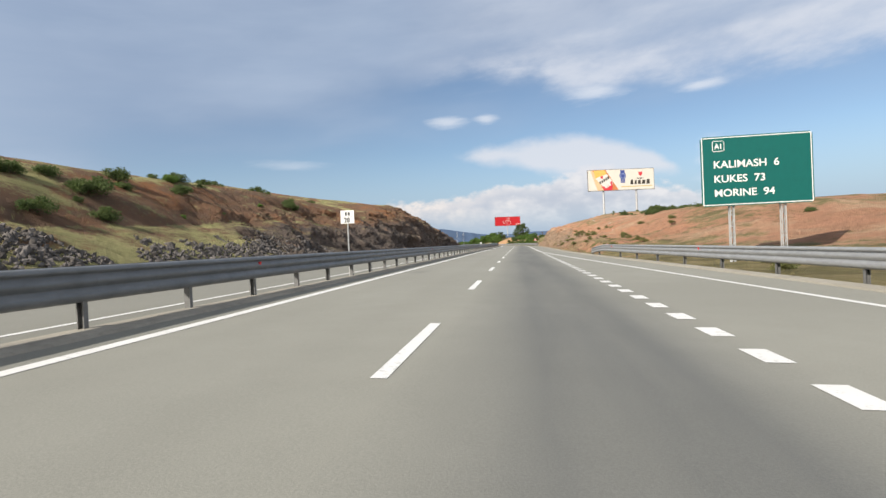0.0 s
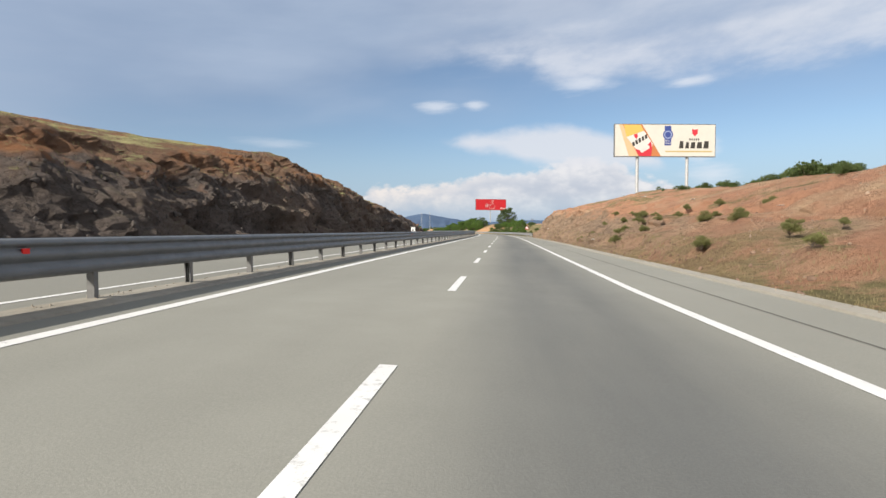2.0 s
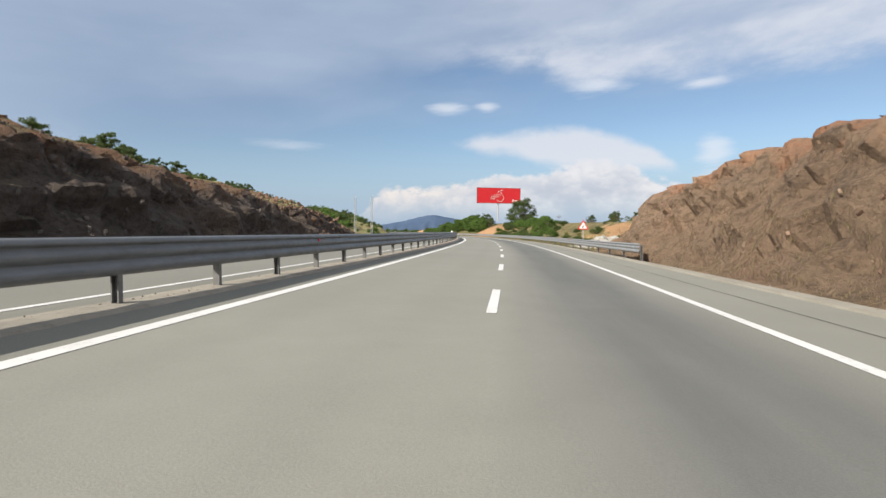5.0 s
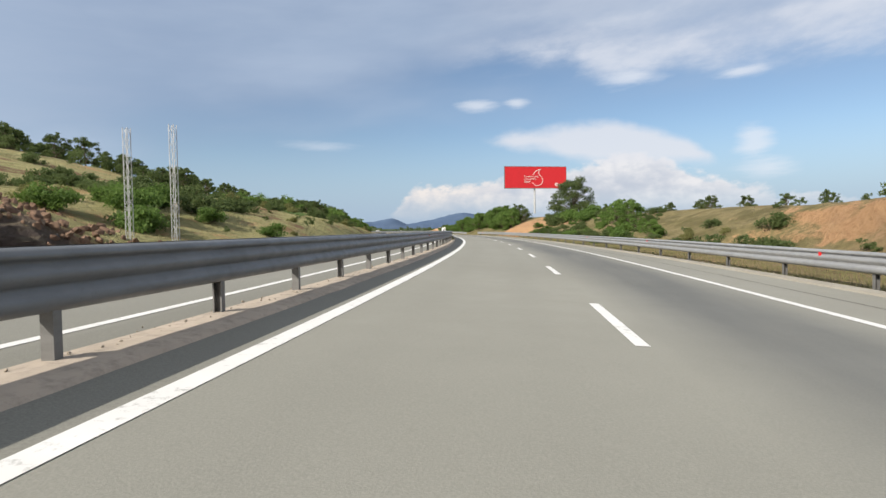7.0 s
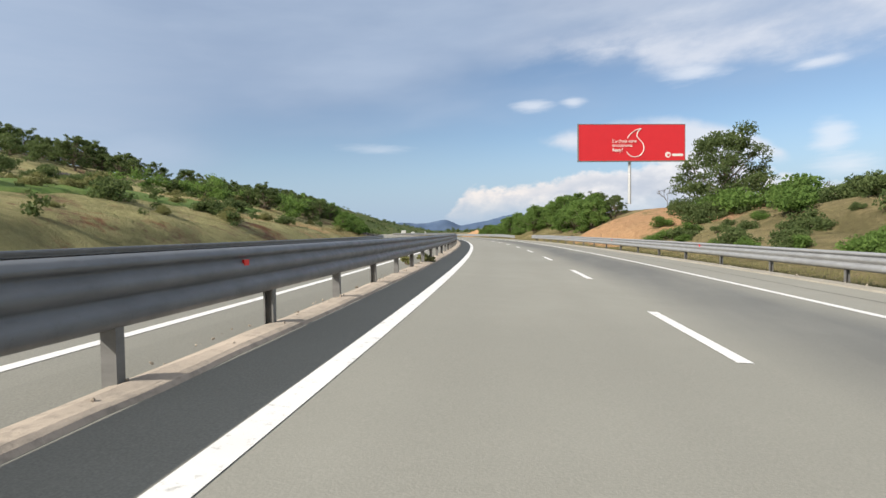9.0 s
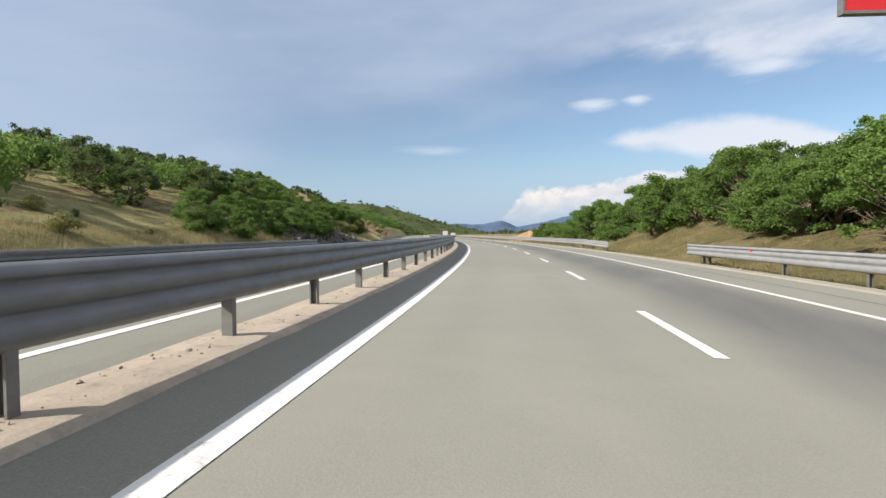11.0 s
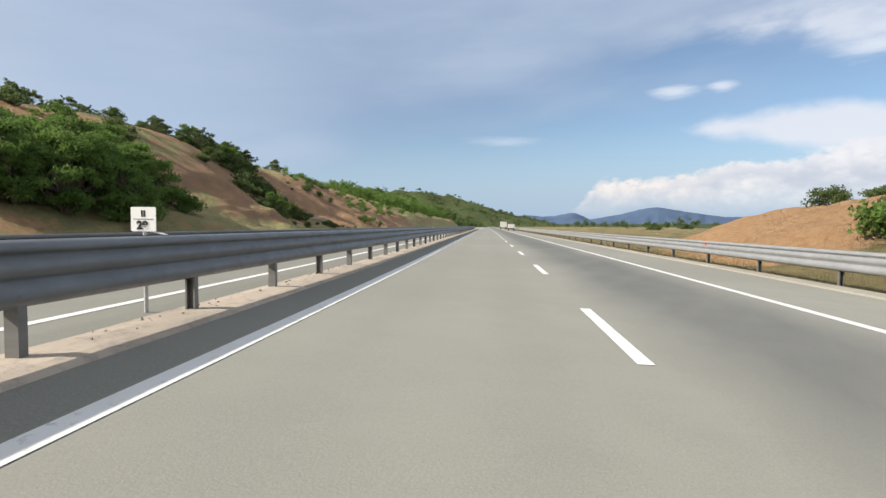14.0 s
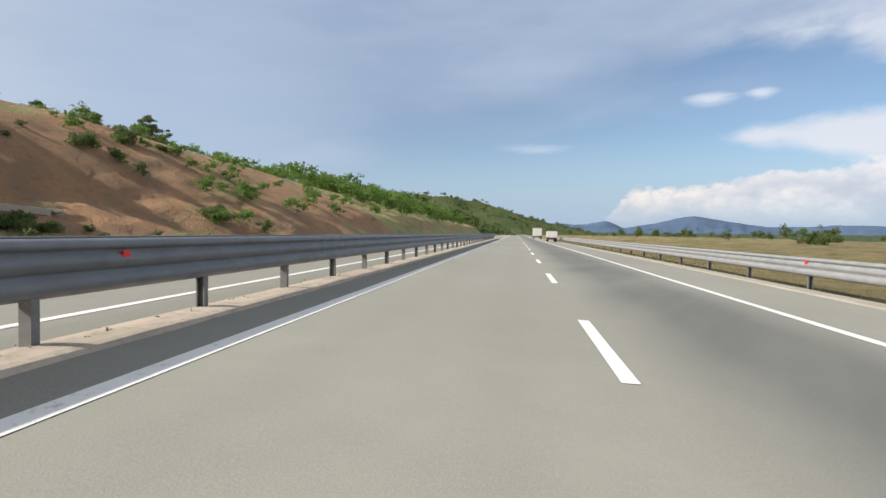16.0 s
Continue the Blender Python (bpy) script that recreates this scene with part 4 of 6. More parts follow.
def tree(kind, h, r, mat, seed, leaves=1700, size=0.2, stem=0.3, label="", clumps=52, category="tree", ragged=0.24, low=0.8):
    """A tree of height h and crown radius r: tapered bent trunk, limbs, crown of leaf clumps."""
    rng = np.random.default_rng(seed)
    rnd = random.Random(seed)
    root = tagged(new(kind), label, category)
    bm = bmesh.new()
    p, rad = Vector((0, 0, -0.4)), 0.028 * h + 0.03
    base_r = rad
    pts = [p.copy()]
    steps = 6
    for i in range(steps):
        q = p + Vector((rnd.uniform(-0.05, 0.05) * h, rnd.uniform(-0.05, 0.05) * h, (0.78 * h + 0.4) / steps))
        r2 = base_r * (1 - 0.8 * (i + 1) / steps)
        tube_into(bm, p, q, rad, r2, 7, cap=False)
        p, rad = q, r2
        pts.append(p.copy())
    centres, radii = [], []
    for i in range(clumps):
        lev = stem + (1 - stem) * rnd.random() ** low
        wide = r * (0.45 + 0.65 * math.sin(math.pi * min(1.0, 0.18 + 0.85 * (lev - stem) / (1 - stem)))) * rnd.uniform(0.4, 1.12) * (1 + ragged * math.sin(3 * lev * 9 + seed))
        ang = rnd.uniform(0, 2 * math.pi)
        k = min(steps, max(1, int((lev * 0.75) * steps)))
        o = pts[k]
        e = Vector((o.x + wide * math.cos(ang), o.y + wide * math.sin(ang), lev * h - 0.12 * h * rnd.random()))
        mid = o.lerp(e, 0.55) + Vector((0, 0, -0.03 * h))
        lr = base_r * 0.33 * (1.1 - lev)
        tube_into(bm, o, mid, lr + 0.012, lr * 0.7 + 0.008, 5, cap=False)
        tube_into(bm, mid, e, lr * 0.7 + 0.008, 0.006, 5, cap=False)
        centres.append(tuple(e))
        radii.append(r * rnd.uniform(0.11, 0.27))
    part("trunk", bm, M_BARK, root)
    me = leaf_mesh("crown", centres, radii, leaves, size, mat, rng)
    cr = new("crown", me)
    cr.parent = root
    return root


def bush(kind, h, r, mat, seed, leaves=700, size=0.13, label="", category="bush"):
    rng = np.random.default_rng(seed)
    rnd = random.Random(seed)
    root = tagged(new(kind), label, category)
    bm = bmesh.new()
    centres, radii = [], []
    for i in range(11):
        a, k = rnd.uniform(0, 6.283), rnd.random() ** 0.6
        e = Vector((r * k * math.cos(a) * 0.8, r * k * math.sin(a) * 0.8, h * rnd.uniform(0.2, 0.85) * (1.1 - 0.5 * k)))
        tube_into(bm, (0, 0, -0.2), e, 0.03, 0.008, 5, cap=False)
        centres.append(tuple(e))
        radii.append(rnd.uniform(0.25, 0.45) * min(r, h))
    part("stem", bm, M_BARK, root)
    me = leaf_mesh("foliage", centres, radii, leaves, size, mat, rng)
    cr = new("foliage", me)
    cr.parent = root
    return root


def bare_tree(h, seed):
    rnd = random.Random(seed)
    root = tagged(new("bare_tree"), "leafless grey tree on the bank's top", "tree")
    bm = bmesh.new()

    def grow(p, d, length, rad, lev):
        q = p + d * length
        tube_into(bm, p, q, rad, rad * 0.65, 5, cap=False)
        if lev == 0:
            return
        for _ in range(3):
            nd = (d + Vector((rnd.uniform(-0.8, 0.8), rnd.uniform(-0.8, 0.8), rnd.uniform(-0.1, 0.6)))).normalized()
            grow(q, nd, length * rnd.uniform(0.5, 0.75), rad * 0.6, lev - 1)

    grow(Vector((0, 0, -0.3)), Vector((0.03, 0, 1)), h * 0.42, 0.02 * h, 4)
    part("trunk", bm, M_BARK, root)
    return root


def place(ob, s, d, dz=0.0, scale=1.0, turn=None, stand=None):
    """Stand a thing on the land at s, d."""
    if d < -12.8 or d > edge_right(s) + 0.44:
        z = land_z(-1 if d < 0 else 1, s, abs(d))
    else:
        z = bank(s, d)
    p = P(s, d, 0, False)
    p.z = z + dz
    m = Matrix.Translation(p) @ Matrix.Rotation(turn if turn is not None else (s * 7.3 + d * 3.1) % 6.28, 4, "Z") @ Matrix.Scale(scale, 4)
    return m


class Kind:
    """Copies of one prototype, the first of which is the prototype itself."""

    def __init__(self, ob, group):
        self.ob, self.used = ob, False
        ob["group"] = group

    def put(self, m):
        if not self.used:
            self.used = True
            self.ob.matrix_basis = m
            return self.ob
        self.ob.scale = (1, 1, 1) if not self.used else self.ob.scale
        c = copy_thing(self.ob, Matrix.Identity(4))
        c.matrix_basis = m
        return c


OAK = [Kind(tree("oak_tree", 5.2, 2.3, M_LEAF_D, 11 + i, 5000, 0.12, 0.16, "small dark green oak on the hillside"), "oaks on the hill") for i in range(3)]
LOCUST = [Kind(tree("locust_tree", 5.0, 2.5, M_LEAF, 31 + i, 9500, 0.095, 0.08, "green leafy tree on the roadside bank"), "trees beside the road") for i in range(3)]
YOUNG = [Kind(tree("young_tree", 3.4, 1.6, M_LEAF_B, 51 + i, 3200, 0.095, 0.12, "bright green young tree on the slope"), "young trees") for i in range(2)]
SHRUB = [Kind(bush("shrub", 1.3, 1.3, M_LEAF_D, 71 + i, 1700, 0.085, "dark green shrub on the slope"), "shrubs on the slope") for i in range(3)]
GREEN = [Kind(bush("bush", 1.6, 1.5, M_LEAF_B, 81 + i, 2000, 0.095, "bright green bush on the bank"), "green bushes") for i in range(2)]
BROOM = [Kind(bush("broom_bush", 1.3, 1.2, M_LEAF_Y, 91 + i, 1700, 0.075, "dry yellowish broom bush on the slope"), "dry bushes") for i in range(2)]


def scatter(kinds, n, s0, s1, d0, d1, lo, hi, seed, sink=-0.1):
    rnd = random.Random(seed)
    for _ in range(n):
        s, d = rnd.uniform(s0, s1), rnd.uniform(d0, d1)
        rnd.choice(kinds).put(place(None, s, d, sink, rnd.uniform(lo, hi), rnd.uniform(0, 6.28)))


def row(kinds, spots, seed=1):
    """spots: s, d, scale"""
    rnd = random.Random(seed)
    for s, d, k in spots:
        rnd.choice(kinds).put(place(None, s, d, -0.1, k, rnd.uniform(0, 6.28)))


# left: few shrubs over the cut, woods on the ridge beyond it
row(SHRUB, [(74, -33.5, 1.0), (78, -34, 0.7), (86, -30, 0.6), (52, -31, 0.9), (60, -33, 0.7), (48, -28, 1.1), (42, -30, 1.0), (36, -27, 1.2), (30, -30, 1.0), (28, -24, 0.9), (64, -36, 0.8)], 2)
row(SHRUB, [(183, -79, 1.6), (176, -80, 1.2), (120, -72, 1.3)], 3)
scatter(SHRUB, 22, 20, 70, -36, -23, 0.35, 0.9, 4)
scatter(GREEN, 8, 26, 62, -34, -24, 0.3, 0.6, 44)
row(OAK, [(20, -62, 0.9), (27, -64, 0.8), (34, -66, 0.9), (42, -68, 0.7)], 5)
scatter(OAK, 12, 205, 235, -62, -46, 0.55, 0.9, 6)
scatter(OAK, 34, 300, 420, -102, -80, 0.9, 1.4, 7)
scatter(OAK, 30, 335, 420, -80, -55, 0.75, 1.15, 8)
scatter(OAK, 14, 235, 300, -108, -84, 0.6, 1.0, 9)
scatter(SHRUB, 48, 222, 310, -66, -20, 0.5, 1.6, 10)
scatter(BROOM, 14, 222, 340, -50, -18, 0.6, 1.2, 12)
scatter(GREEN, 10, 222, 240, -30, -17, 0.8, 1.5, 13)
scatter(OAK, 26, 326, 362, -46, -22, 0.5, 0.8, 14)
# left: tall roadside trees, then the slope with the chutes
scatter(LOCUST, 12, 349, 362, -26, -19.5, 0.45, 0.6, 15)
scatter(LOCUST, 15, 361, 374, -27, -19.5, 0.5, 0.7, 16)
scatter(OAK, 16, 356, 382, -36, -26, 0.5, 0.75, 16)
row(LOCUST, [(376, -25, 0.62), (379, -27, 0.62), (381, -29, 0.58), (383, -31, 0.55), (378, -30, 0.55), (384, -28, 0.5), (374, -27, 0.66), (384, -26, 0.62), (385, -28.5, 0.68), (388, -30, 0.7), (391, -32, 0.7), (394, -34, 0.7), (387, -33, 0.7), (392, -36, 0.7), (389, -28.5, 0.55)], 51)
scatter(SHRUB, 22, 226, 264, -46, -22, 0.8, 1.8, 53)
scatter(BROOM, 8, 384, 394, -25, -19, 0.8, 1.5, 52)
row(BROOM, [(388, -19, 1.5), (391, -18.4, 1.3), (385, -18.5, 1.1), (394, -19.5, 1.2)], 17)
row(LOCUST, [(408, -20, 0.85), (411, -21.5, 0.9), (414, -20.5, 0.8), (405, -24, 0.7), (417, -24, 0.75)], 18)
scatter(YOUNG, 12, 403, 418, -32, -20, 0.6, 1.0, 19)
scatter(OAK, 14, 418, 446, -46, -37, 0.3, 0.5, 20)
scatter(OAK, 24, 446, 462, -45, -35, 0.35, 0.6, 25)
scatter(YOUNG, 8, 446, 457, -38, -30, 0.5, 0.9, 26)
scatter(SHRUB, 10, 440, 457, -34, -24, 0.7, 1.4, 27)
scatter(SHRUB, 26, 395, 480, -38, -19, 0.5, 1.2, 21)
row(OAK, [(501, -47, 0.85), (499, -54, 0.85), (497, -55, 0.7), (508, -50, 0.6), (485, -48, 0.5)], 22)
row(YOUNG, [(443, -22.5, 1.0), (444.5, -24, 0.75)], 23)
row(SHRUB, [(447, -25, 1.5), (449, -26, 1.4), (446, -27, 1.3)], 24)
# right: shrubs on the cut, trees round the second billboard, woods after it
row(SHRUB, [(147, 45, 1.6), (150, 42, 1.4), (143, 47, 1.5), (138, 48, 1.3), (158, 46, 1.0), (128, 40, 0.8), (118, 36, 0.8), (104, 34, 1.0), (60, 34, 0.7)], 30)
scatter(SHRUB, 18, 45, 185, 27, 42, 0.35, 0.8, 31)
scatter(SHRUB, 20, 164, 188, 46, 62, 1.2, 2.3, 49)
scatter(BROOM, 16, 20, 110, 15, 24, 0.3, 0.7, 32)
scatter(BROOM, 34, 48, 118, 12.2, 19, 0.18, 0.42, 132)
row(SHRUB, [(106, 31, 1.2), (109, 32, 1.5), (103, 31.5, 1.0), (112, 31, 0.9), (97, 29, 0.8), (94, 27, 0.6), (86, 26, 0.6)], 134)
scatter(BROOM, 14, 205, 250, 15, 27, 0.3, 0.7, 138)
row(GREEN, [(297, 25, 1.6), (294, 27, 1.8), (300, 24, 1.5), (291, 26, 1.4), (288, 24, 1.2)], 140)
row(SHRUB, [(296, 29, 1.8), (292, 30, 2.0), (288, 28, 1.6), (284, 27, 1.4), (280, 25, 1.2)], 141)
scatter(LOCUST, 18, 334, 372, -20.5, -17.2, 0.42, 0.58, 142)
scatter(GREEN, 14, 334, 372, -19, -16.4, 0.5, 0.9, 143)
scatter(LOCUST, 12, 403, 419, -25, -19, 0.6, 0.82, 144)
scatter(GREEN, 10, 402, 420, -24, -18, 0.6, 1.1, 145)
scatter(SHRUB, 16, 445, 453, -36, -26, 0.9, 1.7, 146)
scatter(OAK, 6, 445, 453, -37, -28, 0.4, 0.6, 147)
scatter(BROOM, 36, 226, 335, -44, -16, 0.3, 0.8, 136)
row(OAK, [(312, 64, 0.8), (318, 66, 0.75), (324, 61, 0.75), (341, 100, 1.0), (336, 104, 0.9), (300, 72, 0.7), (284, 66, 0.6), (262, 60, 0.65), (330, 74, 0.8), (306, 68, 0.7)], 33)
row(LOCUST, [(270, 24, 0.7), (267, 22, 0.85), (264.5, 23, 0.75), (261, 22, 0.35), (256, 21, 0.32), (251, 20, 0.4)], 34)
row(YOUNG, [(308, 37, 0.85)], 35)
scatter(SHRUB, 22, 262, 300, 16, 28, 0.4, 0.9, 50)
scatter(GREEN, 24, 250, 299, 14.5, 23, 0.4, 0.9, 36)
scatter(SHRUB, 26, 205, 300, 17, 30, 0.5, 1.2, 37)
row(SHRUB, [(309, 41, 1.3), (311, 43, 1.4), (303, 22, 1.4), (299, 21, 1.3), (301, 23.5, 1.5), (306, 23, 1.2)], 47)
scatter(LOCUST, 18, 320, 336, 16.5, 19.5, 0.68, 0.92, 38)
row(OAK, [(323, 22, 0.6), (326, 23, 0.55)], 39)
scatter(LOCUST, 30, 338, 372, 15, 22, 0.65, 0.98, 40)
scatter(OAK, 14, 345, 380, 22, 32, 0.7, 1.0, 41)
scatter(GREEN, 18, 340, 398, 14.5, 24, 0.7, 1.3, 42)
row(LOCUST, [(391, 18, 0.4), (395, 19, 0.5), (397, 21, 0.5), (386, 17, 0.45), (379, 16.5, 0.65), (376, 17.5, 0.8), (382, 18, 0.5), (373, 16, 0.8)], 43)
row(SHRUB, [(412, 20.6, 0.9), (409, 21, 0.7), (403, 18, 1.0)], 44)
row(GREEN, [(402, 17, 1.0), (403, 19.5, 1.2), (399, 16, 0.9), (401, 21, 1.2), (398, 17.5, 1.0)], 48)
row(LOCUST, [(513, 41, 0.42), (506, 60, 0.46), (482, 62, 0.44), (500, 84, 0.6), (560, 90, 0.65)], 45)
row(SHRUB, [(512, 43, 1.6), (508, 58, 1.8), (482, 64, 1.8), (478, 60, 1.5), (498, 82, 2.0), (520, 64, 1.8), (530, 72, 2.0), (545, 62, 1.8)], 46)


def woods(label, n, s0, s1, d0, d1, lo, hi, mat, seed, leaves=260, size=0.34):
    """Far woodland as one mass: crowns of leaf clumps on short stems, standing on the land."""
    rng = np.random.default_rng(seed)
    shapes = []
    for i in range(5):
        cs = rng.normal(size=(14, 3)) * np.array([0.9, 0.9, 0.8]) + np.array([0, 0, 2.9])
        cs[:, 2] = np.clip(cs[:, 2], 0.9, 4.6)
        me = leaf_mesh("clump", cs.tolist(), rng.uniform(0.6, 1.1, 14).tolist(), leaves, size, mat, rng)
        vs = np.empty(len(me.vertices) * 3)
        me.vertices.foreach_get("co", vs)
        shapes.append(vs.reshape(-1, 3))
        bpy.data.meshes.remove(me)
    verts, faces = [], []
    for i in range(n):
        s, d = rng.uniform(s0, s1), rng.uniform(d0, d1)
        p = P(s, d, 0, False)
        z = land_z(-1 if d < 0 else 1, s, abs(d))
        k, a = rng.uniform(lo, hi), rng.uniform(0, 6.283)
        R = np.array([[math.cos(a), -math.sin(a), 0], [math.sin(a), math.cos(a), 0], [0, 0, 1]])
        w = (shapes[i % 5] * k * np.array([1.0, 1.0, rng.uniform(0.8, 1.15)])) @ R.T + np.array([p.x, p.y, z - 0.2])
        o = len(verts)
        verts += w.tolist()
        faces += [(o + 4 * j, o + 4 * j + 1, o + 4 * j + 2, o + 4 * j + 3) for j in range(leaves)]
    return tagged(from_lists("far_woods", verts, faces, mat), label, "woods", kind="stuff")


woods("dense oak wood along the ridge", 80, 300, 425, -108, -62, 0.45, 0.78, M_LEAF_D, 201, 420, 0.26)
woods("low green scrub behind the roadside trees", 60, 322, 366, -50, -24, 0.5, 0.8, M_LEAF, 202, 420, 0.22)
woods("wooded slope far along the far carriageway", 280, 526, 660, -60, -19, 0.6, 1.05, M_LEAF, 203, 280, 0.3)
woods("dark wood on the distant slope", 140, 640, 890, -110, -18, 0.9, 1.5, M_LEAF_D, 204, 200, 0.45)
woods("scattered dark trees on the plain", 90, 540, 890, 45, 210, 0.5, 1.0, M_LEAF_D, 205, 320, 0.3)
woods("green thicket along the top of the slope", 44, 444, 466, -54, -40, 0.3, 0.5, M_LEAF, 206, 420, 0.22)
woods("low scrub over the grassy hillside", 90, 235, 335, -46, -17, 0.10, 0.28, M_LEAF_D, 210, 260, 0.36)
woods("thin scrub along the top of the earth cut", 40, 62, 178, 29, 34, 0.10, 0.24, M_LEAF_D, 211, 260, 0.36)
woods("scrub below the sandy bank", 44, 203, 250, 15.5, 25.5, 0.10, 0.30, M_LEAF_D, 212, 260, 0.36)
woods("tufted scrub on top of the sandy bank", 24, 208, 246, 28.5, 33, 0.10, 0.24, M_LEAF_D, 213, 260, 0.36)
woods("scrub at the foot of the bare slope", 30, 436, 476, -32, -16.5, 0.12, 0.30, M_LEAF_D, 214, 260, 0.36)
woods("dense green scrub on the far slope", 90, 470, 522, -44, -18, 0.16, 0.42, M_LEAF, 215, 300, 0.30)

big = tree("ash_tree", 8.4, 3.9, M_LEAF_D, 101, 21000, 0.13, 0.02, "tall dark green tree with an open ragged crown", 150, ragged=0.05, low=1.2)
big.matrix_basis = place(None, 304.5, 27.0, -0.4, 1.06, 0.5)
bt = bare_tree(3.6, 5)
bt.matrix_basis = place(None, 331, 33.5, 0, 1.0, 0.4)
bt2 = bare_tree(3.2, 9)
bt2.matrix_basis = place(None, 310.5, 42.0, 0, 1.0, 1.4)
db = bush("dead_bush", 0.45, 0.45, M_LEAF_Y, 131, 420, 0.09, "dry grey weed on the median strip", "weed")
db.matrix_basis = Matrix.Translation(P(248.6, -1.5, 0.02))
db2 = bush("dead_bush", 0.3, 0.3, M_LEAF_Y, 132, 260, 0.08, "small dry weed on the median strip", "weed")
db2.matrix_basis = Matrix.Translation(P(267.0, -1.3, 0.03))
db3 = bush("dead_bush", 0.38, 0.26, M_LEAF_Y, 133, 420, 0.06, "low olive-green weed beside a median barrier post", "weed")
db3.matrix_basis = Matrix.Translation(P(265.6, -1.72, 0.03))


# ---- dry grass on the verges, too much to count ----
def grass(label, n, s0, s1, d0, d1, h, mat, seed):
    rng = np.random.default_rng(seed)
    verts, faces = [], []
    for i in range(n):
        s, d = rng.uniform(s0, s1), rng.uniform(d0, d1)
        p = skin(s, d)
        z = p.z
        a = rng.uniform(0, 6.283)
        hh = h * rng.uniform(0.4, 1.2)
        for j in range(3):
            a2 = a + j * 2.1
            w = 0.009
            lean = rng.uniform(0.1, 0.5) * hh
            k = len(verts)
            verts += [(p.x - w * math.sin(a2), p.y + w * math.cos(a2), z - 0.03), (p.x + w * math.sin(a2), p.y - w * math.cos(a2), z - 0.03), (p.x + lean * math.cos(a2), p.y + lean * math.sin(a2), z + hh)]
            faces.append((k, k + 1, k + 2))
    ob = from_lists("grass", verts, faces, mat)
    return tagged(ob, label, "grass", kind="stuff")


M_GRASS = m_leaf("dry grass", (0.34, 0.28, 0.145), (0.44, 0.36, 0.20), (0.23, 0.21, 0.10))
M_GRASS2 = m_leaf("green grass", (0.25, 0.245, 0.11), (0.35, 0.325, 0.155), (0.17, 0.18, 0.075))
grass("dry yellow grass along the foot of the cut", 15000, 50, 190, 11.0, 13.6, 0.10, M_GRASS, 1)
grass("thin grass behind the barrier", 12000, 190, 330, 10.75, 14.5, 0.16, M_GRASS2, 2)
grass("dry verge grass under the trees", 12000, 324, 420, 10.75, 15, 0.12, M_GRASS, 3)
grass("dry yellow grass below the trees", 7000, 318, 352, -19, -13.2, 0.35, M_GRASS, 9)
grass("yellow-green grass on the bank under the trees", 9000, 336, 395, 12.6, 20, 0.3, M_GRASS2, 8)
grass("yellow field grass beyond the barrier", 14000, 420, 520, 10.75, 22, 0.13, M_GRASS, 4)
grass("rough grass on the hillside", 20000, 218, 345, -40, -14, 0.16, M_GRASS2, 5)
grass("dry grass on the slope", 7000, 390, 480, -34, -14.5, 0.16, M_GRASS2, 6)
grass("tufts on top of the cut", 9000, 20, 200, -36, -19, 0.2, M_GRASS2, 7)


# ---- loose stone ----
def stone_mesh(name, mat, seed, rough=0.35):
    rnd = random.Random(seed)
    bm = bmesh.new()
    bmesh.ops.create_icosphere(bm, subdivisions=1, radius=1.0)
    for v in bm.verts:
        v.co *= 1 + rnd.uniform(-rough, rough)
    me = bpy.data.meshes.new(name)
    bm.to_mesh(me)
    bm.free()
    me.materials.append(mat)
    return me


def m_stone(name, a, b):
    k = Mat(name, 0.9, 0, 0.2)
    c = k.mix(k.island(), a, b)
    c = k.mix(k.step(k.noise(3, 5, 0.65), 0.4, 0.75, 0, 0.7), c, tuple(0.45 * v for v in a))
    k.color(c)
    k.bump(k.noise(8, 5, 0.7), 0.8, 0.06)
    return k.m


M_RUBBLE = m_stone("grey rubble", (0.085, 0.077, 0.073), (0.18, 0.165, 0.157))
M_MARBLE = m_stone("white rock", (0.38, 0.365, 0.335), (0.46, 0.445, 0.41))


def rubble(label, n, s0, s1, d0, d1, lo, hi, seed, mat=M_RUBBLE, ragged=False):
    """Blasted stone tipped against the slope: too many to count."""
    rng = np.random.default_rng(seed)
    shapes = []
    for i in range(6):
        me = stone_mesh("s", mat, seed * 10 + i)
        vs = np.array([v.co[:] for v in me.vertices])
        fs = [tuple(p.vertices) for p in me.polygons]
        shapes.append((vs, fs))
        bpy.data.meshes.remove(me)
    verts, faces = [], []
    for i in range(n):
        s, d = rng.uniform(s0, s1), rng.uniform(d0, d1)
        if ragged and (d1 - d) / (d1 - d0) > 0.62 + 0.9 * noise.noise(Vector((s / 5.0, seed, 0))) + 0.5 * noise.noise(Vector((s / 1.3, seed, 3))):
            continue
        if d < -12.8 or d > edge_right(s) + 0.44:
            p = skin(s, d)
            z = p.z
        else:
            p = P(s, d, 0, False)
            z = bank(s, d) + (0.05 if d < 0 else 0.06)
        vs, fs = shapes[i % 6]
        k = rng.uniform(lo, hi) * (1.6 if rng.random() < 0.08 else 1.0)
        R = np.array(Euler(rng.uniform(0, 6.28, 3)).to_matrix())
        w = (vs * k * np.array([1.25, 0.9, 0.65])) @ R.T + np.array([p.x, p.y, z + 0.2 * k])
        o = len(verts)
        verts += w.tolist()
        faces += [tuple(o + q for q in f) for f in fs]
    return tagged(from_lists("rubble", verts, faces, mat), label, "rubble", kind="stuff")


rubble("grey broken stone tipped on the slope", 6500, 12, 60, -21.5, -14.4, 0.06, 0.19, 3, ragged=True)
rubble("grey broken stone at the slope's foot", 800, 46, 60, -17, -14.4, 0.06, 0.18, 13, m_stone("brown-grey stone", (0.085, 0.07, 0.06), (0.13, 0.108, 0.093)))

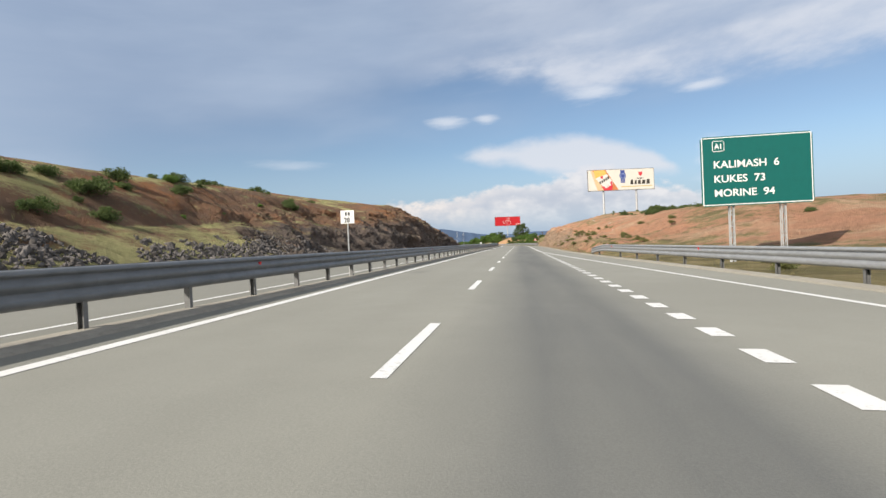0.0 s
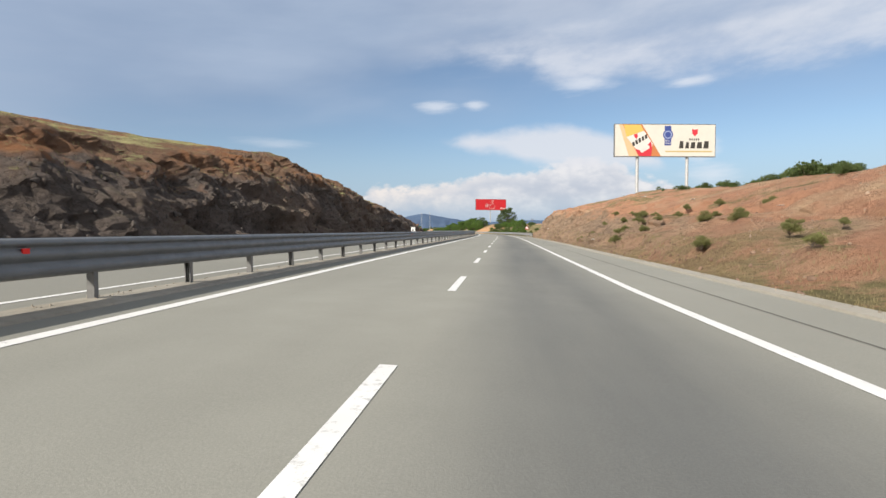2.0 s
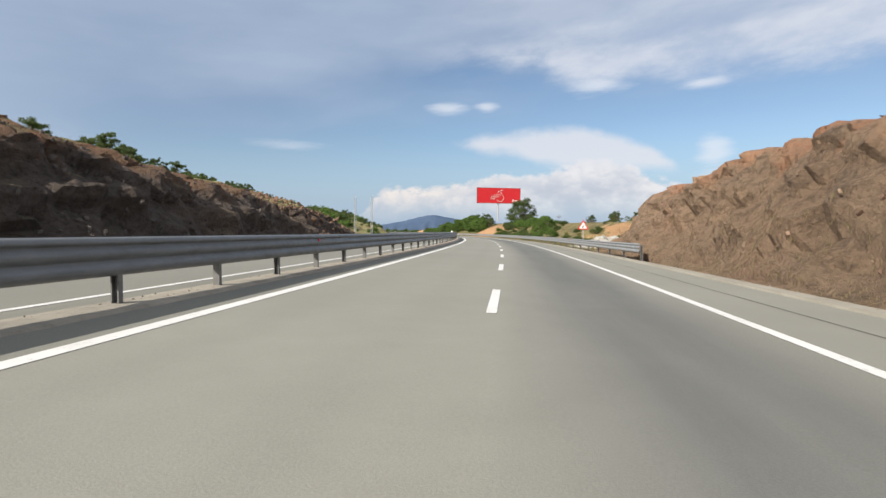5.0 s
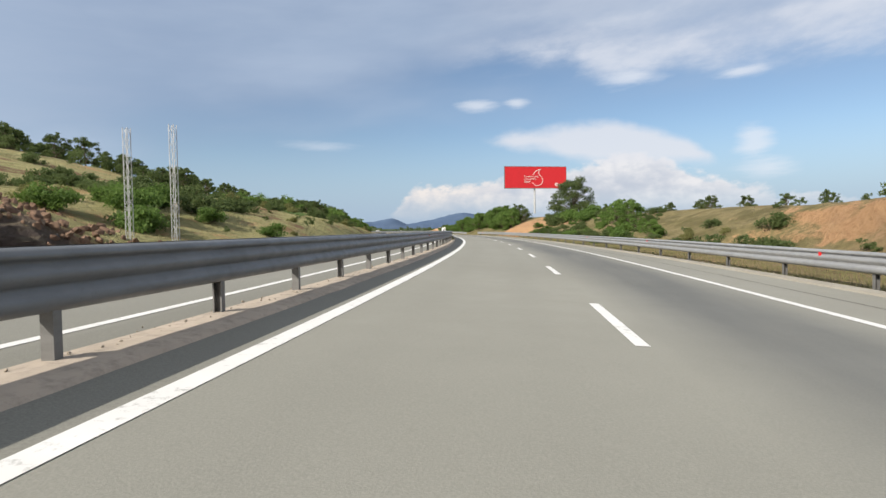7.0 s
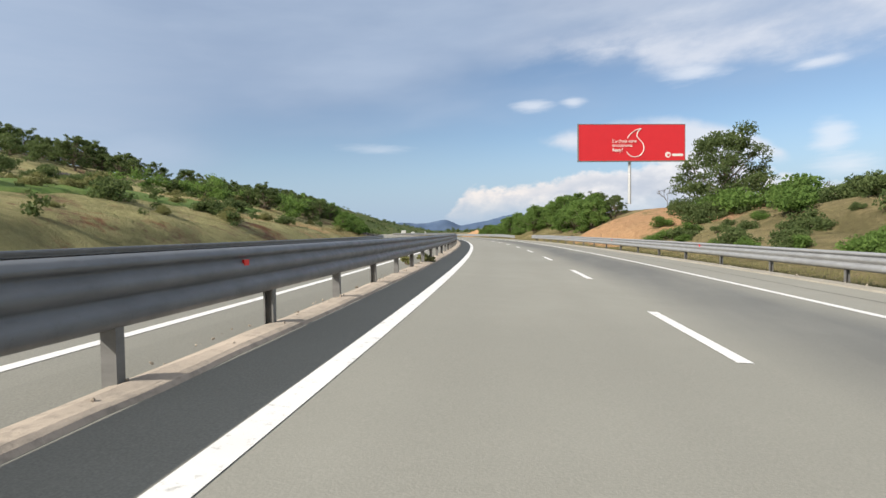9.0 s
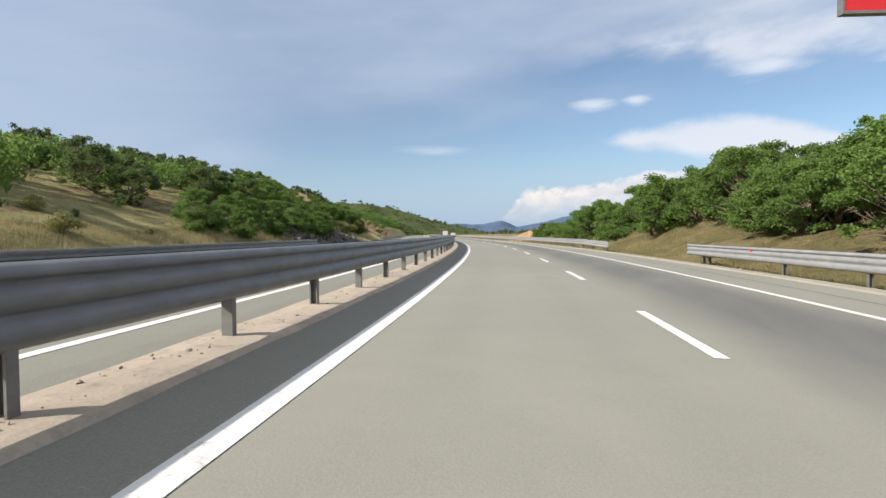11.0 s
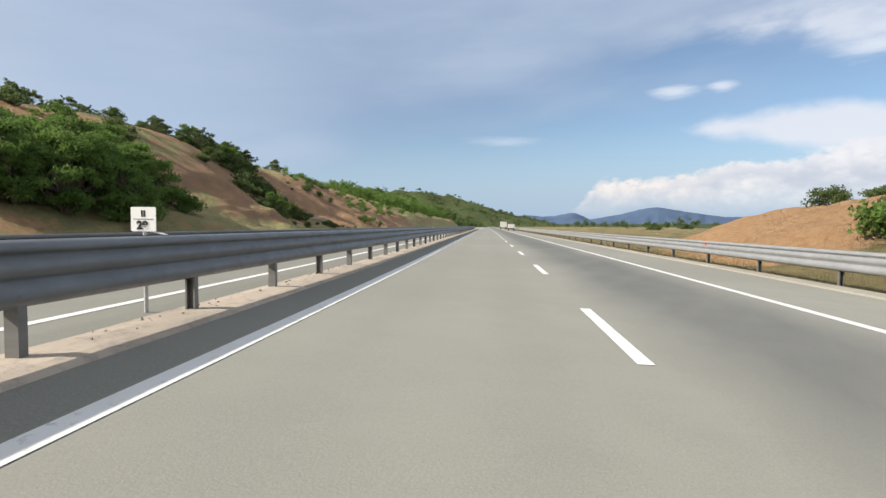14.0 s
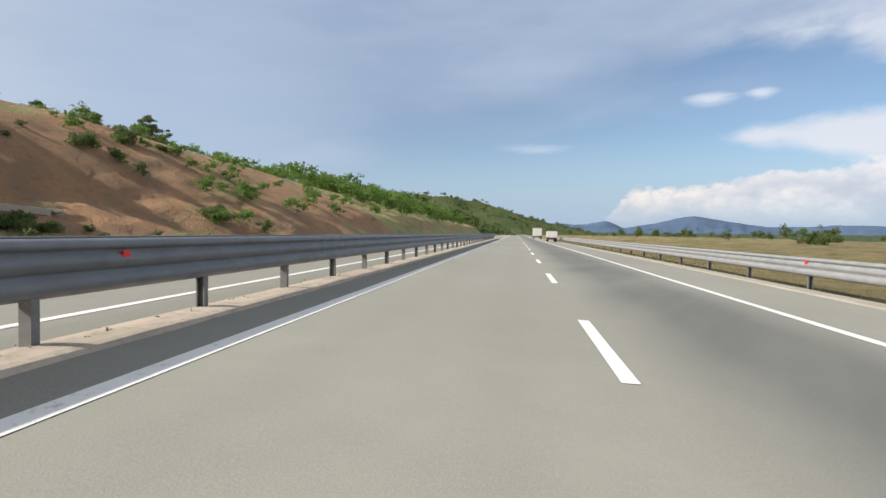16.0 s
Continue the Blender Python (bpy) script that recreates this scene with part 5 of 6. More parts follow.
rubble("dark stone heaped along the far carriageway", 760, 350, 384, -18.5, -14.4, 0.14, 0.34, 5)
M_DARKSTONE = m_stone("dark broken stone", (0.075, 0.065, 0.06), (0.13, 0.112, 0.10))
rubble("broken stone on the rocky face", 1500, 62, 215, -21, -14.5, 0.04, 0.15, 15, M_DARKSTONE)
rubble("brown stones on the earth cut", 2200, 56, 186, 12.4, 30, 0.015, 0.065, 16, m_stone("earthy stone", (0.24, 0.16, 0.11), (0.38, 0.28, 0.21)))
rubble("scattered stone on the earth slope", 260, 60, 100, -15.0, -13.4, 0.05, 0.18, 4, M_DARKSTONE)
rubble("fallen stones at the foot of the cut", 260, 100, 212, -15.2, -13.2, 0.06, 0.22, 6)
rubble("small fallen stones below the cut", 220, 60, 190, 11.3, 13.5, 0.03, 0.11, 7, m_stone("red-brown stone", (0.17, 0.11, 0.08), (0.27, 0.18, 0.13)))
rubble("brown broken rock on the slope", 700, 190, 222, -29, -14.4, 0.08, 0.3, 8, m_stone("brown rubble", (0.16, 0.10, 0.07), (0.24, 0.16, 0.11)))


def boulder(s, d, size, seed, label):
    rnd = random.Random(seed)
    bm = bmesh.new()
    bmesh.ops.create_icosphere(bm, subdivisions=3, radius=1.0)
    for v in bm.verts:
        n = v.co.normalized()
        v.co = n * (1 + 0.28 * fbm(n.x * 1.7 + seed, n.y * 1.7, n.z * 1.7, 4) + 0.12 * (noise.cell(n * 3.1 + Vector((seed, 0, 0))) - 0.5))
        v.co = Vector((v.co.x * size[0], v.co.y * size[1], v.co.z * size[2]))
    ob = obj("boulder", bm, M_MARBLE)
    ob.matrix_basis = place(None, s, d, size[2] * 0.55, 1.0, 0.4)
    return tagged(ob, label, "boulder", group="white boulders")


boulder(199.0, 15.4, (1.15, 1.0, 0.8), 3, "large white marble boulder behind the barrier")
boulder(197.0, 16.3, (0.9, 0.8, 0.6), 7, "pale rounded boulder beside a larger one")
boulder(200.6, 14.3, (0.9, 0.6, 0.3), 9, "low white rock slab behind the barrier")
rubble("white stone chips round the boulders", 160, 195, 204, 12.4, 15, 0.04, 0.13, 9, M_MARBLE)


# ---- drainage chutes ----
def chute(label, spots, w=0.8):
    """A stepped concrete channel laid down the slope through the given s, d."""
    verts, faces = [], []
    n = 26
    for i in range(n + 1):
        f = i / n * (len(spots) - 1)
        a, b = spots[min(int(f), len(spots) - 2)], spots[min(int(f) + 1, len(spots) - 1)]
        k = f - min(int(f), len(spots) - 2)
        s, d = a[0] + (b[0] - a[0]) * k, a[1] + (b[1] - a[1]) * k
        for o, z in ((-w / 2 - 0.12, -0.35), (-w / 2 - 0.12, 0.22), (-w / 2, 0.22), (-w / 2 + 0.05, 0.05), (w / 2 - 0.05, 0.05), (w / 2, 0.22), (w / 2 + 0.12, 0.22), (w / 2 + 0.12, -0.35)):
            p = P(s + o, d, 0, False)
            p.z = land_z(-1, s, abs(d)) + 0.6 * z + 0.05
            verts.append(p)
    for i in range(n):
        for j in range(7):
            a = i * 8 + j
            faces.append((a, a + 1, a + 9, a + 8))
    return tagged(from_lists("drainage_chute", verts, faces, M_CONC), label, "drain")


chute("pale concrete drainage chute down the slope", [(421, -39.5), (409, -32), (400, -26.5)])
chute("pale concrete drainage chute at the slope's foot", [(455.5, -26.5), (458, -24.4), (461, -22)], 0.55)


# a strip of green crop on the shoulder of the hill
def field():
    verts, faces = [], []
    n, m = 40, 8
    for i in range(n + 1):
        f = i / n
        for j in range(m + 1):
            g = j / m
            lo_, hi_ = -23.3 - 3.5 * f * f, -26.0 - 6.0 * math.sin(math.pi * (0.12 + 0.72 * f))
            s, d = 272 + 48 * f, lo_ + (hi_ - lo_) * g + 0.6 * noise.noise(Vector((f * 9, g, 0)))
            p = P(s, d, 0, False)
            p.z = land_z(-1, s, abs(d)) + (0.16 + 0.10 * noise.noise(Vector((s, d, 2))) if 0 < i < n and 0 < j < m else -0.15)
            verts.append(p)
    for i in range(n):
        for j in range(m):
            a = i * (m + 1) + j
            faces.append((a, a + m + 1, a + m + 2, a + 1))
    k = Mat("young crop", 0.9, 0, 0.2)
    k.color(k.mix(k.step(k.noise(1.2, 6, 0.65), 0.35, 0.7), (0.085, 0.155, 0.03), (0.14, 0.18, 0.05)))
    k.bump(k.noise(6, 5, 0.7), 1.0, 0.12)
    return tagged(from_lists("crop_field", verts, faces, k.m, smooth=True), "strip of green crop on the grassy hill", "field", kind="structure")


field()
rubble("heap of grey stones on the hill", 160, 317, 322, -54, -50, 0.15, 0.4, 14)


# ---- signs ----
def slab(name, w, h, t, mat, parent, m, bevel=0.0, label=""):
    """An upright plate: x across, z up, its face towards -y, centred at its foot's middle."""
    bm = bmesh.new()
    box_into(bm, -w / 2, 0, 0, w / 2, t, h)
    if bevel:
        bmesh.ops.bevel(bm, geom=[e for e in bm.edges if abs(e.verts[0].co.y - e.verts[1].co.y) > t * 0.5], offset=bevel, segments=3, affect="EDGES")
    ob = part(name, bm, mat, parent, label)
    ob.matrix_basis = m
    return ob


def under(ob, piece):
    """Makes ob a part of a part, where it stands."""
    ob.parent = piece
    ob.matrix_parent_inverse = piece.matrix_basis.inverted()
    return ob


def nest(root, piece, names):
    for c in list(root.children):
        if c is not piece and c.name.split(".")[0] in names:
            under(c, piece)


def poly(name, pts, y, mat, parent, label=""):
    """A flat shape on a plate's face from its outline (x, z)."""
    bm = bmesh.new()
    front = [bm.verts.new((x, y, z)) for x, z in pts]
    back = [bm.verts.new((x, y + 0.006, z)) for x, z in pts]
    bm.faces.new(front)
    n = len(pts)
    for i in range(n):
        bm.faces.new((front[i], back[i], back[(i + 1) % n], front[(i + 1) % n]))
    bmesh.ops.recalc_face_normals(bm, faces=bm.faces)
    return part(name, bm, mat, parent, label)


def words(text, x, z, size, y, mat, parent, bold=0.0, wide=1.0):
    cu = bpy.data.curves.new("lettering", "FONT")
    cu.body, cu.size, cu.offset, cu.extrude = text, size, bold, 0.002
    cu.materials.append(mat)
    ob = new("lettering", cu)
    ob.parent = parent
    ob.matrix_basis = Matrix.Translation((x, y, z)) @ Matrix.Rotation(math.pi / 2, 4, "X") @ Matrix.Diagonal((wide, 1, 1, 1))
    return ob


def disc(cx, cz, r, n=28, sx=1.0):
    return [(cx + sx * r * math.cos(2 * math.pi * i / n), cz + r * math.sin(2 * math.pi * i / n)) for i in range(n)]


M_GREEN = m_plain("sign green", (0.0, 0.105, 0.094), 0.75, 0.08)
M_SIGNRED = m_plain("sign red", (0.62, 0.03, 0.03), 0.45, 0.08)
M_BACK = m_plain("sign back", (0.4, 0.41, 0.42), 0.6, 0.2)


def lattice(h, w, parent, x, y, z0, leg=0.03):
    """An open four-legged lattice mast."""
    bm = bmesh.new()
    c = w / 2
    legs = [(x - c, y - c), (x + c, y - c), (x + c, y + c), (x - c, y + c)]
    for lx, ly in legs:
        tube_into(bm, (lx, ly, z0), (lx, ly, z0 + h), leg, leg, 6)
    n = max(2, int(h / (w * 1.5)))
    for i in range(n):
        a, b = z0 + h * i / n, z0 + h * (i + 1) / n
        for j in range(4):
            p, q = legs[j], legs[(j + 1) % 4]
            if i % 2:
                p, q = q, p
            tube_into(bm, (*p, a), (*q, b), 0.47 * leg, 0.47 * leg, 5)
    return part("mast", bm, M_POLE, parent)


# the green direction sign
gs = tagged(new("direction_sign"), "large green motorway sign on two lattice posts", "road sign")
gs.matrix_basis = Matrix.Translation(P(30.3, 17.75, 0)) @ Matrix.Rotation(heading(30), 4, "Z")
GW, GH, GZ = 5.6, 3.76, 2.86
slab("panel", GW, GH, 0.06, M_GREEN, gs, Matrix.Translation((0, 0, GZ)), 0.12)
for w_, h_, x_, z_ in ((GW - 0.12, 0.045, 0, 0.05), (GW - 0.12, 0.045, 0, GH - 0.095), (0.045, GH - 0.2, -GW / 2 + 0.075, 0.1), (0.045, GH - 0.2, GW / 2 - 0.075, 0.1)):
    slab("border", w_, h_, 0.006, M_WHITE, gs, Matrix.Translation((x_, -0.007, GZ + z_)))
for line_, z_ in (("KALIMASH  6", 2.06), ("KUKES  73", 1.28), ("MORINE  94", 0.52)):
    words(line_, -2.18, GZ + z_, 0.545, -0.008, M_WHITE, gs, 0.008, 1.06)
ring = [(-2.20 + 0.62 * x, GZ + 2.95 + 0.58 * z) for x, z in ((0.1, 0), (0.9, 0), (1, 0.12), (1, 0.88), (0.9, 1), (0.1, 1), (0, 0.88), (0, 0.12))]
poly("badge_border", ring, -0.008, M_WHITE, gs)
poly("badge", [(-1.89 + (x + 1.89) * 0.9, GZ + 3.24 + (z - GZ - 3.24) * 0.89) for x, z in ring], -0.012, M_GREEN, gs)
words("A1", -2.08, GZ + 3.10, 0.38, -0.016, M_WHITE, gs, 0.01, 0.9)
for x_ in (-1.25, 1.35):
    mast = lattice(GZ + 4.5, 0.2, gs, x_, 0.25, -1.2)
    mast.name = "post"

nest(gs, [c for c in gs.children if c.name.startswith("panel")][0], ("border", "lettering", "badge_border", "badge"))


def bars(x0, x1, z, h, y, mat, parent, name="lettering_bar"):
    return slab(name, x1 - x0, h, 0.004, mat, parent, Matrix.Translation(((x0 + x1) / 2, y, z)))


def km_sign(s, d, z, w, h, tall, upper, tilt, label):
    """A small white distance plate; tall: it has a post of its own from the ground."""
    root = tagged(new("distance_sign"), label, "road sign", group="distance signs")
    root.matrix_basis = Matrix.Translation(P(s, d, 0)) @ Matrix.Rotation(heading(s) + 0.08, 4, "Z") @ Matrix.Rotation(tilt, 4, "Y")
    slab("plate", w, h, 0.012, M_WHITE, root, Matrix.Translation((0, 0, z)), 0.008)
    words("28", -0.26 * w, z + 0.10 * h, 0.46 * h, -0.004, M_BLACK, root, 0.006, 1.0)
    bars(-0.4 * w, 0.4 * w, z + 0.49 * h, 0.02 * h, -0.004, M_BLACK, root)
    k = len(upper)
    for i, (x, bw) in enumerate(upper):
        bars((x - bw / 2) * w, (x + bw / 2) * w, z + 0.60 * h, 0.26 * h, -0.004, M_BLACK, root)
    bm = bmesh.new()
    tube_into(bm, (0, 0.03, 0.0), (0, 0.03, z + h * 0.9), 0.025, 0.025, 8)
    part("post", bm, M_POLE, root)
    if not tall:
        bm = bmesh.new()
        tube_into(bm, (0.05, 0.02, z + 0.01), (0.42, 0.02, 0.90), 0.012, 0.012, 6)
        part("bracket", bm, M_POLE, root)
    nest(root, [c for c in root.children if c.name.startswith("plate")][0], ("lettering", "lettering_bar"))
    return root


km_sign(19.3, -1.42, 2.02, 0.52, 0.50, True, [(-0.1, 0.14), (0.12, 0.14)], 0.0, "white distance plate reading 28 on a post")
km_sign(94.3, -1.78, 0.98, 0.30, 0.29, False, [(0.0, 0.05)], 0.0, "small white distance plate over the median barrier")
km_sign(240.35, -1.80, 0.96, 0.32, 0.31, False, [(-0.14, 0.05), (0.0, 0.05), (0.14, 0.05)], 0.0, "small white distance plate with three strokes")
km_sign(387.8, -1.80, 0.98, 0.30, 0.29, False, [(-0.05, 0.06), (0.05, 0.06)], 0.0, "small white distance plate beside the barrier beam")

# warning triangle
wt = tagged(new("warning_sign"), "red-bordered triangular warning sign on a steel post", "road sign")
wt.matrix_basis = Matrix.Translation(P(190.8, 11.9, 0)) @ Matrix.Rotation(heading(190), 4, "Z")
for nm_, k_, y_, mt_ in (("rim", 0.62, 0.0, M_SIGNRED), ("face", 0.44, -0.008, M_WHITE)):
    poly(nm_, [(k_ * math.sin(a_), 2.18 + k_ * math.cos(a_)) for a_ in (0, 2.094, 4.189)], y_, mt_, wt)
poly("symbol", [(-0.10, 2.02), (-0.02, 2.02), (0.10, 2.30), (0.0, 2.36), (0.02, 2.24), (-0.12, 2.14)], -0.016, M_BLACK, wt)
bm = bmesh.new()
tube_into(bm, (0, 0.05, -0.9), (0, 0.05, 2.6), 0.035, 0.035, 8)
part("post", bm, M_POLE, wt)

nest(wt, [c for c in wt.children if c.name.startswith("rim")][0], ("face", "symbol"))

# bare lattice masts beyond the far carriageway
for s_, d_, h_ in ((220.4, -17.1, 5.9), (220.3, -14.5, 6.85)):
    lm = tagged(new("lattice_mast"), "slim bare steel lattice mast beside the far carriageway", "mast", group="lattice masts")
    lm.matrix_basis = place(None, s_, d_, 0, 1.0, heading(s_))
    lattice(h_ + 0.6, 0.26, lm, 0, 0, -0.6, 0.02)


# ---- billboards ----
def paint(name, col, rough=0.45):
    k = Mat(name, rough)
    k.color(k.mix(k.step(k.noise(0.8, 4), 0.3, 0.7), col, tuple(v * 0.94 for v in col)))
    return k.m


B_CREAM, B_GOLD, B_AMBER = paint("print cream", (0.66, 0.64, 0.58)), paint("print gold", (0.66, 0.46, 0.12)), paint("print amber", (0.52, 0.20, 0.075))
B_TAN, B_RED, B_NAVY = paint("print tan", (0.66, 0.47, 0.28)), paint("print crimson", (0.58, 0.04, 0.06)), paint("print navy", (0.05, 0.08, 0.28))
B_WHITE, B_INK, B_OCHRE = paint("print white", (0.68, 0.67, 0.64)), paint("print ink", (0.05, 0.045, 0.04)), paint("print ochre", (0.55, 0.44, 0.20))
B_PALE, B_SCARLET = paint("print pale blue", (0.35, 0.42, 0.62)), paint("print scarlet", (0.55, 0.020, 0.028))


def billboard(label, left, right, z0, z1, posts, face_mat, rad):
    """A hoarding between two points in plan, with steel posts at the given fractions of its width."""
    a, b = Vector((*left, 0)), Vector((*right, 0))
    w = (b - a).length
    turn = math.atan2(b.y - a.y, b.x - a.x)
    root = tagged(new("billboard"), label, "billboard")
    root.matrix_basis = Matrix.Translation((a.x, a.y, z0)) @ Matrix.Rotation(turn, 4, "Z")
    h = z1 - z0
    slab("panel", w, h, 0.35, M_BACK, root, Matrix.Translation((w / 2, 0.03, 0)))
    slab("sheet", w, h, 0.03, face_mat, root, Matrix.Translation((w / 2, 0, 0)))
    for nm, x, z, ww, hh in (("trim", w / 2, -0.14, w + 0.2, 0.14), ("trim", w / 2, h, w + 0.2, 0.1), ("trim", -0.05, 0, 0.1, h), ("trim", w + 0.05, 0, 0.1, h)):
        slab(nm, ww, hh, 0.42, M_POST, root, Matrix.Translation((x, -0.02, z)))
    for f, foot in posts:
        bm = bmesh.new()
        tube_into(bm, (w * f, 0.55, foot - z0 - 0.8), (w * f, 0.55, 0.6 * h), rad, rad * 0.92, 16)
        box_into(bm, w * f - 0.5, 0.38, 0.2 * h, w * f + 0.5, 0.5, 0.32 * h)
        part("post", bm, M_POLE, root)
    return root, w, h


A_, aw, ah = billboard("cream drinks hoarding with a tilted bottle on two posts", (25.7, 162.0), (45.2, 165.0), 15.4, 21.5, [(0.235, 9.0), (0.735, 9.4)], B_CREAM, 0.30)


def on(board, name, pts, layer, mat, w, h):
    return poly(name, [(u * w, v * h) for u, v in pts], -0.008 - 0.008 * layer, mat, board)


on(A_, "bottle_shade", [(0.04, 1.0), (0.10, 1.0), (0.28, 0.0), (0.14, 0.0)], 0, B_TAN, aw, ah)
on(A_, "bottle", [(0.075, 1.0), (0.27, 1.0), (0.46, 0.0), (0.235, 0.0)], 1, B_AMBER, aw, ah)
on(A_, "beer", [(0.088, 0.99), (0.255, 0.99), (0.29, 0.78), (0.115, 0.58)], 2, B_GOLD, aw, ah)
on(A_, "label_paper", [(0.113, 0.60), (0.288, 0.80), (0.375, 0.40), (0.36, 0.05), (0.255, 0.05)], 3, B_WHITE, aw, ah)
on(A_, "label_band", [(0.20, 0.22), (0.27, 0.18), (0.32, 0.34), (0.358, 0.47), (0.372, 0.24), (0.36, 0.0), (0.24, 0.0)], 4, B_RED, aw, ah)
for cx_, cz_ in ((0.272, 0.18), (0.298, 0.23), (0.324, 0.28)):
    poly("emblem", disc(cx_ * aw, cz_ * ah, 0.42), -0.05, B_WHITE, A_)
on(A_, "shield", [(0.187, 0.68), (0.222, 0.72), (0.226, 0.60), (0.213, 0.54), (0.195, 0.60)], 4, B_RED, aw, ah)
for i in range(5):
    x_, z_ = 0.178 + 0.031 * i, 0.30 + 0.058 * i
    on(A_, "lettering_bar", [(x_, z_), (x_ + 0.022, z_ + 0.035), (x_ + 0.014, z_ + 0.165), (x_ - 0.008, z_ + 0.13)], 4, B_INK, aw, ah)
on(A_, "ribbon", [(0.495, 0.34), (0.56, 0.34), (0.56, 0.96), (0.495, 0.96)], 1, B_NAVY, aw, ah)
poly("medal", disc(0.528 * aw, 0.68 * ah, 1.0), -0.028, B_NAVY, A_)
poly("medal_ring", disc(0.528 * aw, 0.68 * ah, 0.76), -0.036, B_PALE, A_)
poly("medal_middle", disc(0.528 * aw, 0.68 * ah, 0.6), -0.044, B_NAVY, A_)
words("SILVER", 0.501 * aw, 0.47 * ah, 0.34, -0.03, B_WHITE, A_, 0.004, 0.85)
words("AWARD", 0.501 * aw, 0.39 * ah, 0.34, -0.03, B_WHITE, A_, 0.004, 0.85)
on(A_, "shield", [(0.768, 0.86), (0.79, 0.84), (0.826, 0.86), (0.824, 0.72), (0.797, 0.63), (0.77, 0.72)], 1, B_RED, aw, ah)
for i in range(5):
    on(A_, "lettering_bar", [(0.742 + 0.022 * i, 0.50), (0.754 + 0.022 * i, 0.50), (0.754 + 0.022 * i, 0.565), (0.742 + 0.022 * i, 0.565)], 1, B_INK, aw, ah)
for i, (x0_, x1_) in enumerate(((0.638, 0.683), (0.700, 0.738), (0.752, 0.800), (0.814, 0.868), (0.882, 0.935))):
    on(A_, "lettering_bar", [(x0_, 0.25), (x1_, 0.25), (x1_, 0.45 + (0.03 if i in (0, 4) else 0)), (x0_ + 0.012, 0.45 + (0.03 if i in (0, 4) else 0))], 1, B_INK, aw, ah)
on(A_, "lettering_bar", [(0.50, 0.13), (0.97, 0.13), (0.97, 0.175), (0.50, 0.175)], 1, B_OCHRE, aw, ah)

R_, rw, rh = billboard("red advertising hoarding on a single steel post", (-10.3, 331.3), (5.3, 337.1), 11.8, 17.3, [(0.49, 6.0)], B_SCARLET, 0.24)
bm = bmesh.new()
cx, cz, rr = 0.527 * rw, 0.36 * rh, 1.42
arc = [(cx + rr * math.cos(a_), cz + rr * math.sin(a_)) for a_ in np.linspace(math.radians(205), math.radians(415), 34)]
tail = [(cx + 0.25, cz + 2.15), (cx + 0.42, cz + 2.75), (cx + 1.1, cz + 2.95)]
back_ = [(cx + 0.95, cz + 2.72), (cx + 0.2, cz + 2.35), (cx - 0.75, cz + 1.75), (cx - 1.15, cz + 1.1)]
pts_ = arc[:-4] + [(cx + 0.55, cz + 1.45), (cx + 0.28, cz + 1.8), (cx + 0.45, cz + 2.4), (cx + 1.0, cz + 2.95), (cx + 0.2, cz + 2.72), (cx - 0.6, cz + 2.2), (cx - 1.2, cz + 1.45)]
for (x0_, z0_), (x1_, z1_) in zip(pts_[:-1], pts_[1:]):
    tube_into(bm, (x0_, -0.02, z0_), (x1_, -0.02, z1_), 0.075, 0.075, 6)
part("quote_mark", bm, B_WHITE, R_, "white outlined quotation mark")
for line_, z_, b_ in (("E ardhmja është", 0.50, 0.0), ("emocionuese.", 0.385, 0.0), ("Ready?", 0.255, 0.012)):
    words(line_, 0.312 * rw, z_ * rh, 0.72, -0.10, B_WHITE, R_, b_, 0.82)
poly("emblem", disc(0.84 * rw, 0.16 * rh, 0.45), -0.02, B_WHITE, R_)
poly("emblem_drop", disc(0.845 * rw, 0.15 * rh, 0.2), -0.03, B_SCARLET, R_)
on(R_, "lettering_bar", [(0.88, 0.12), (0.985, 0.12), (0.985, 0.19), (0.88, 0.19)], 1, B_WHITE, rw, rh)

for board in (A_, R_):
    nest(board, [c for c in board.children if c.name.startswith("sheet")][0], ("bottle_shade", "bottle", "beer", "label_paper", "label_band", "emblem", "shield", "lettering_bar", "ribbon", "medal", "medal_ring", "medal_middle", "lettering", "quote_mark", "emblem_drop"))

# ---- far off: vehicles standing on the shoulder, hills, mountains ----
M_VAN = m_plain("vehicle paint", (0.56, 0.56, 0.55), 0.35, 0.08)


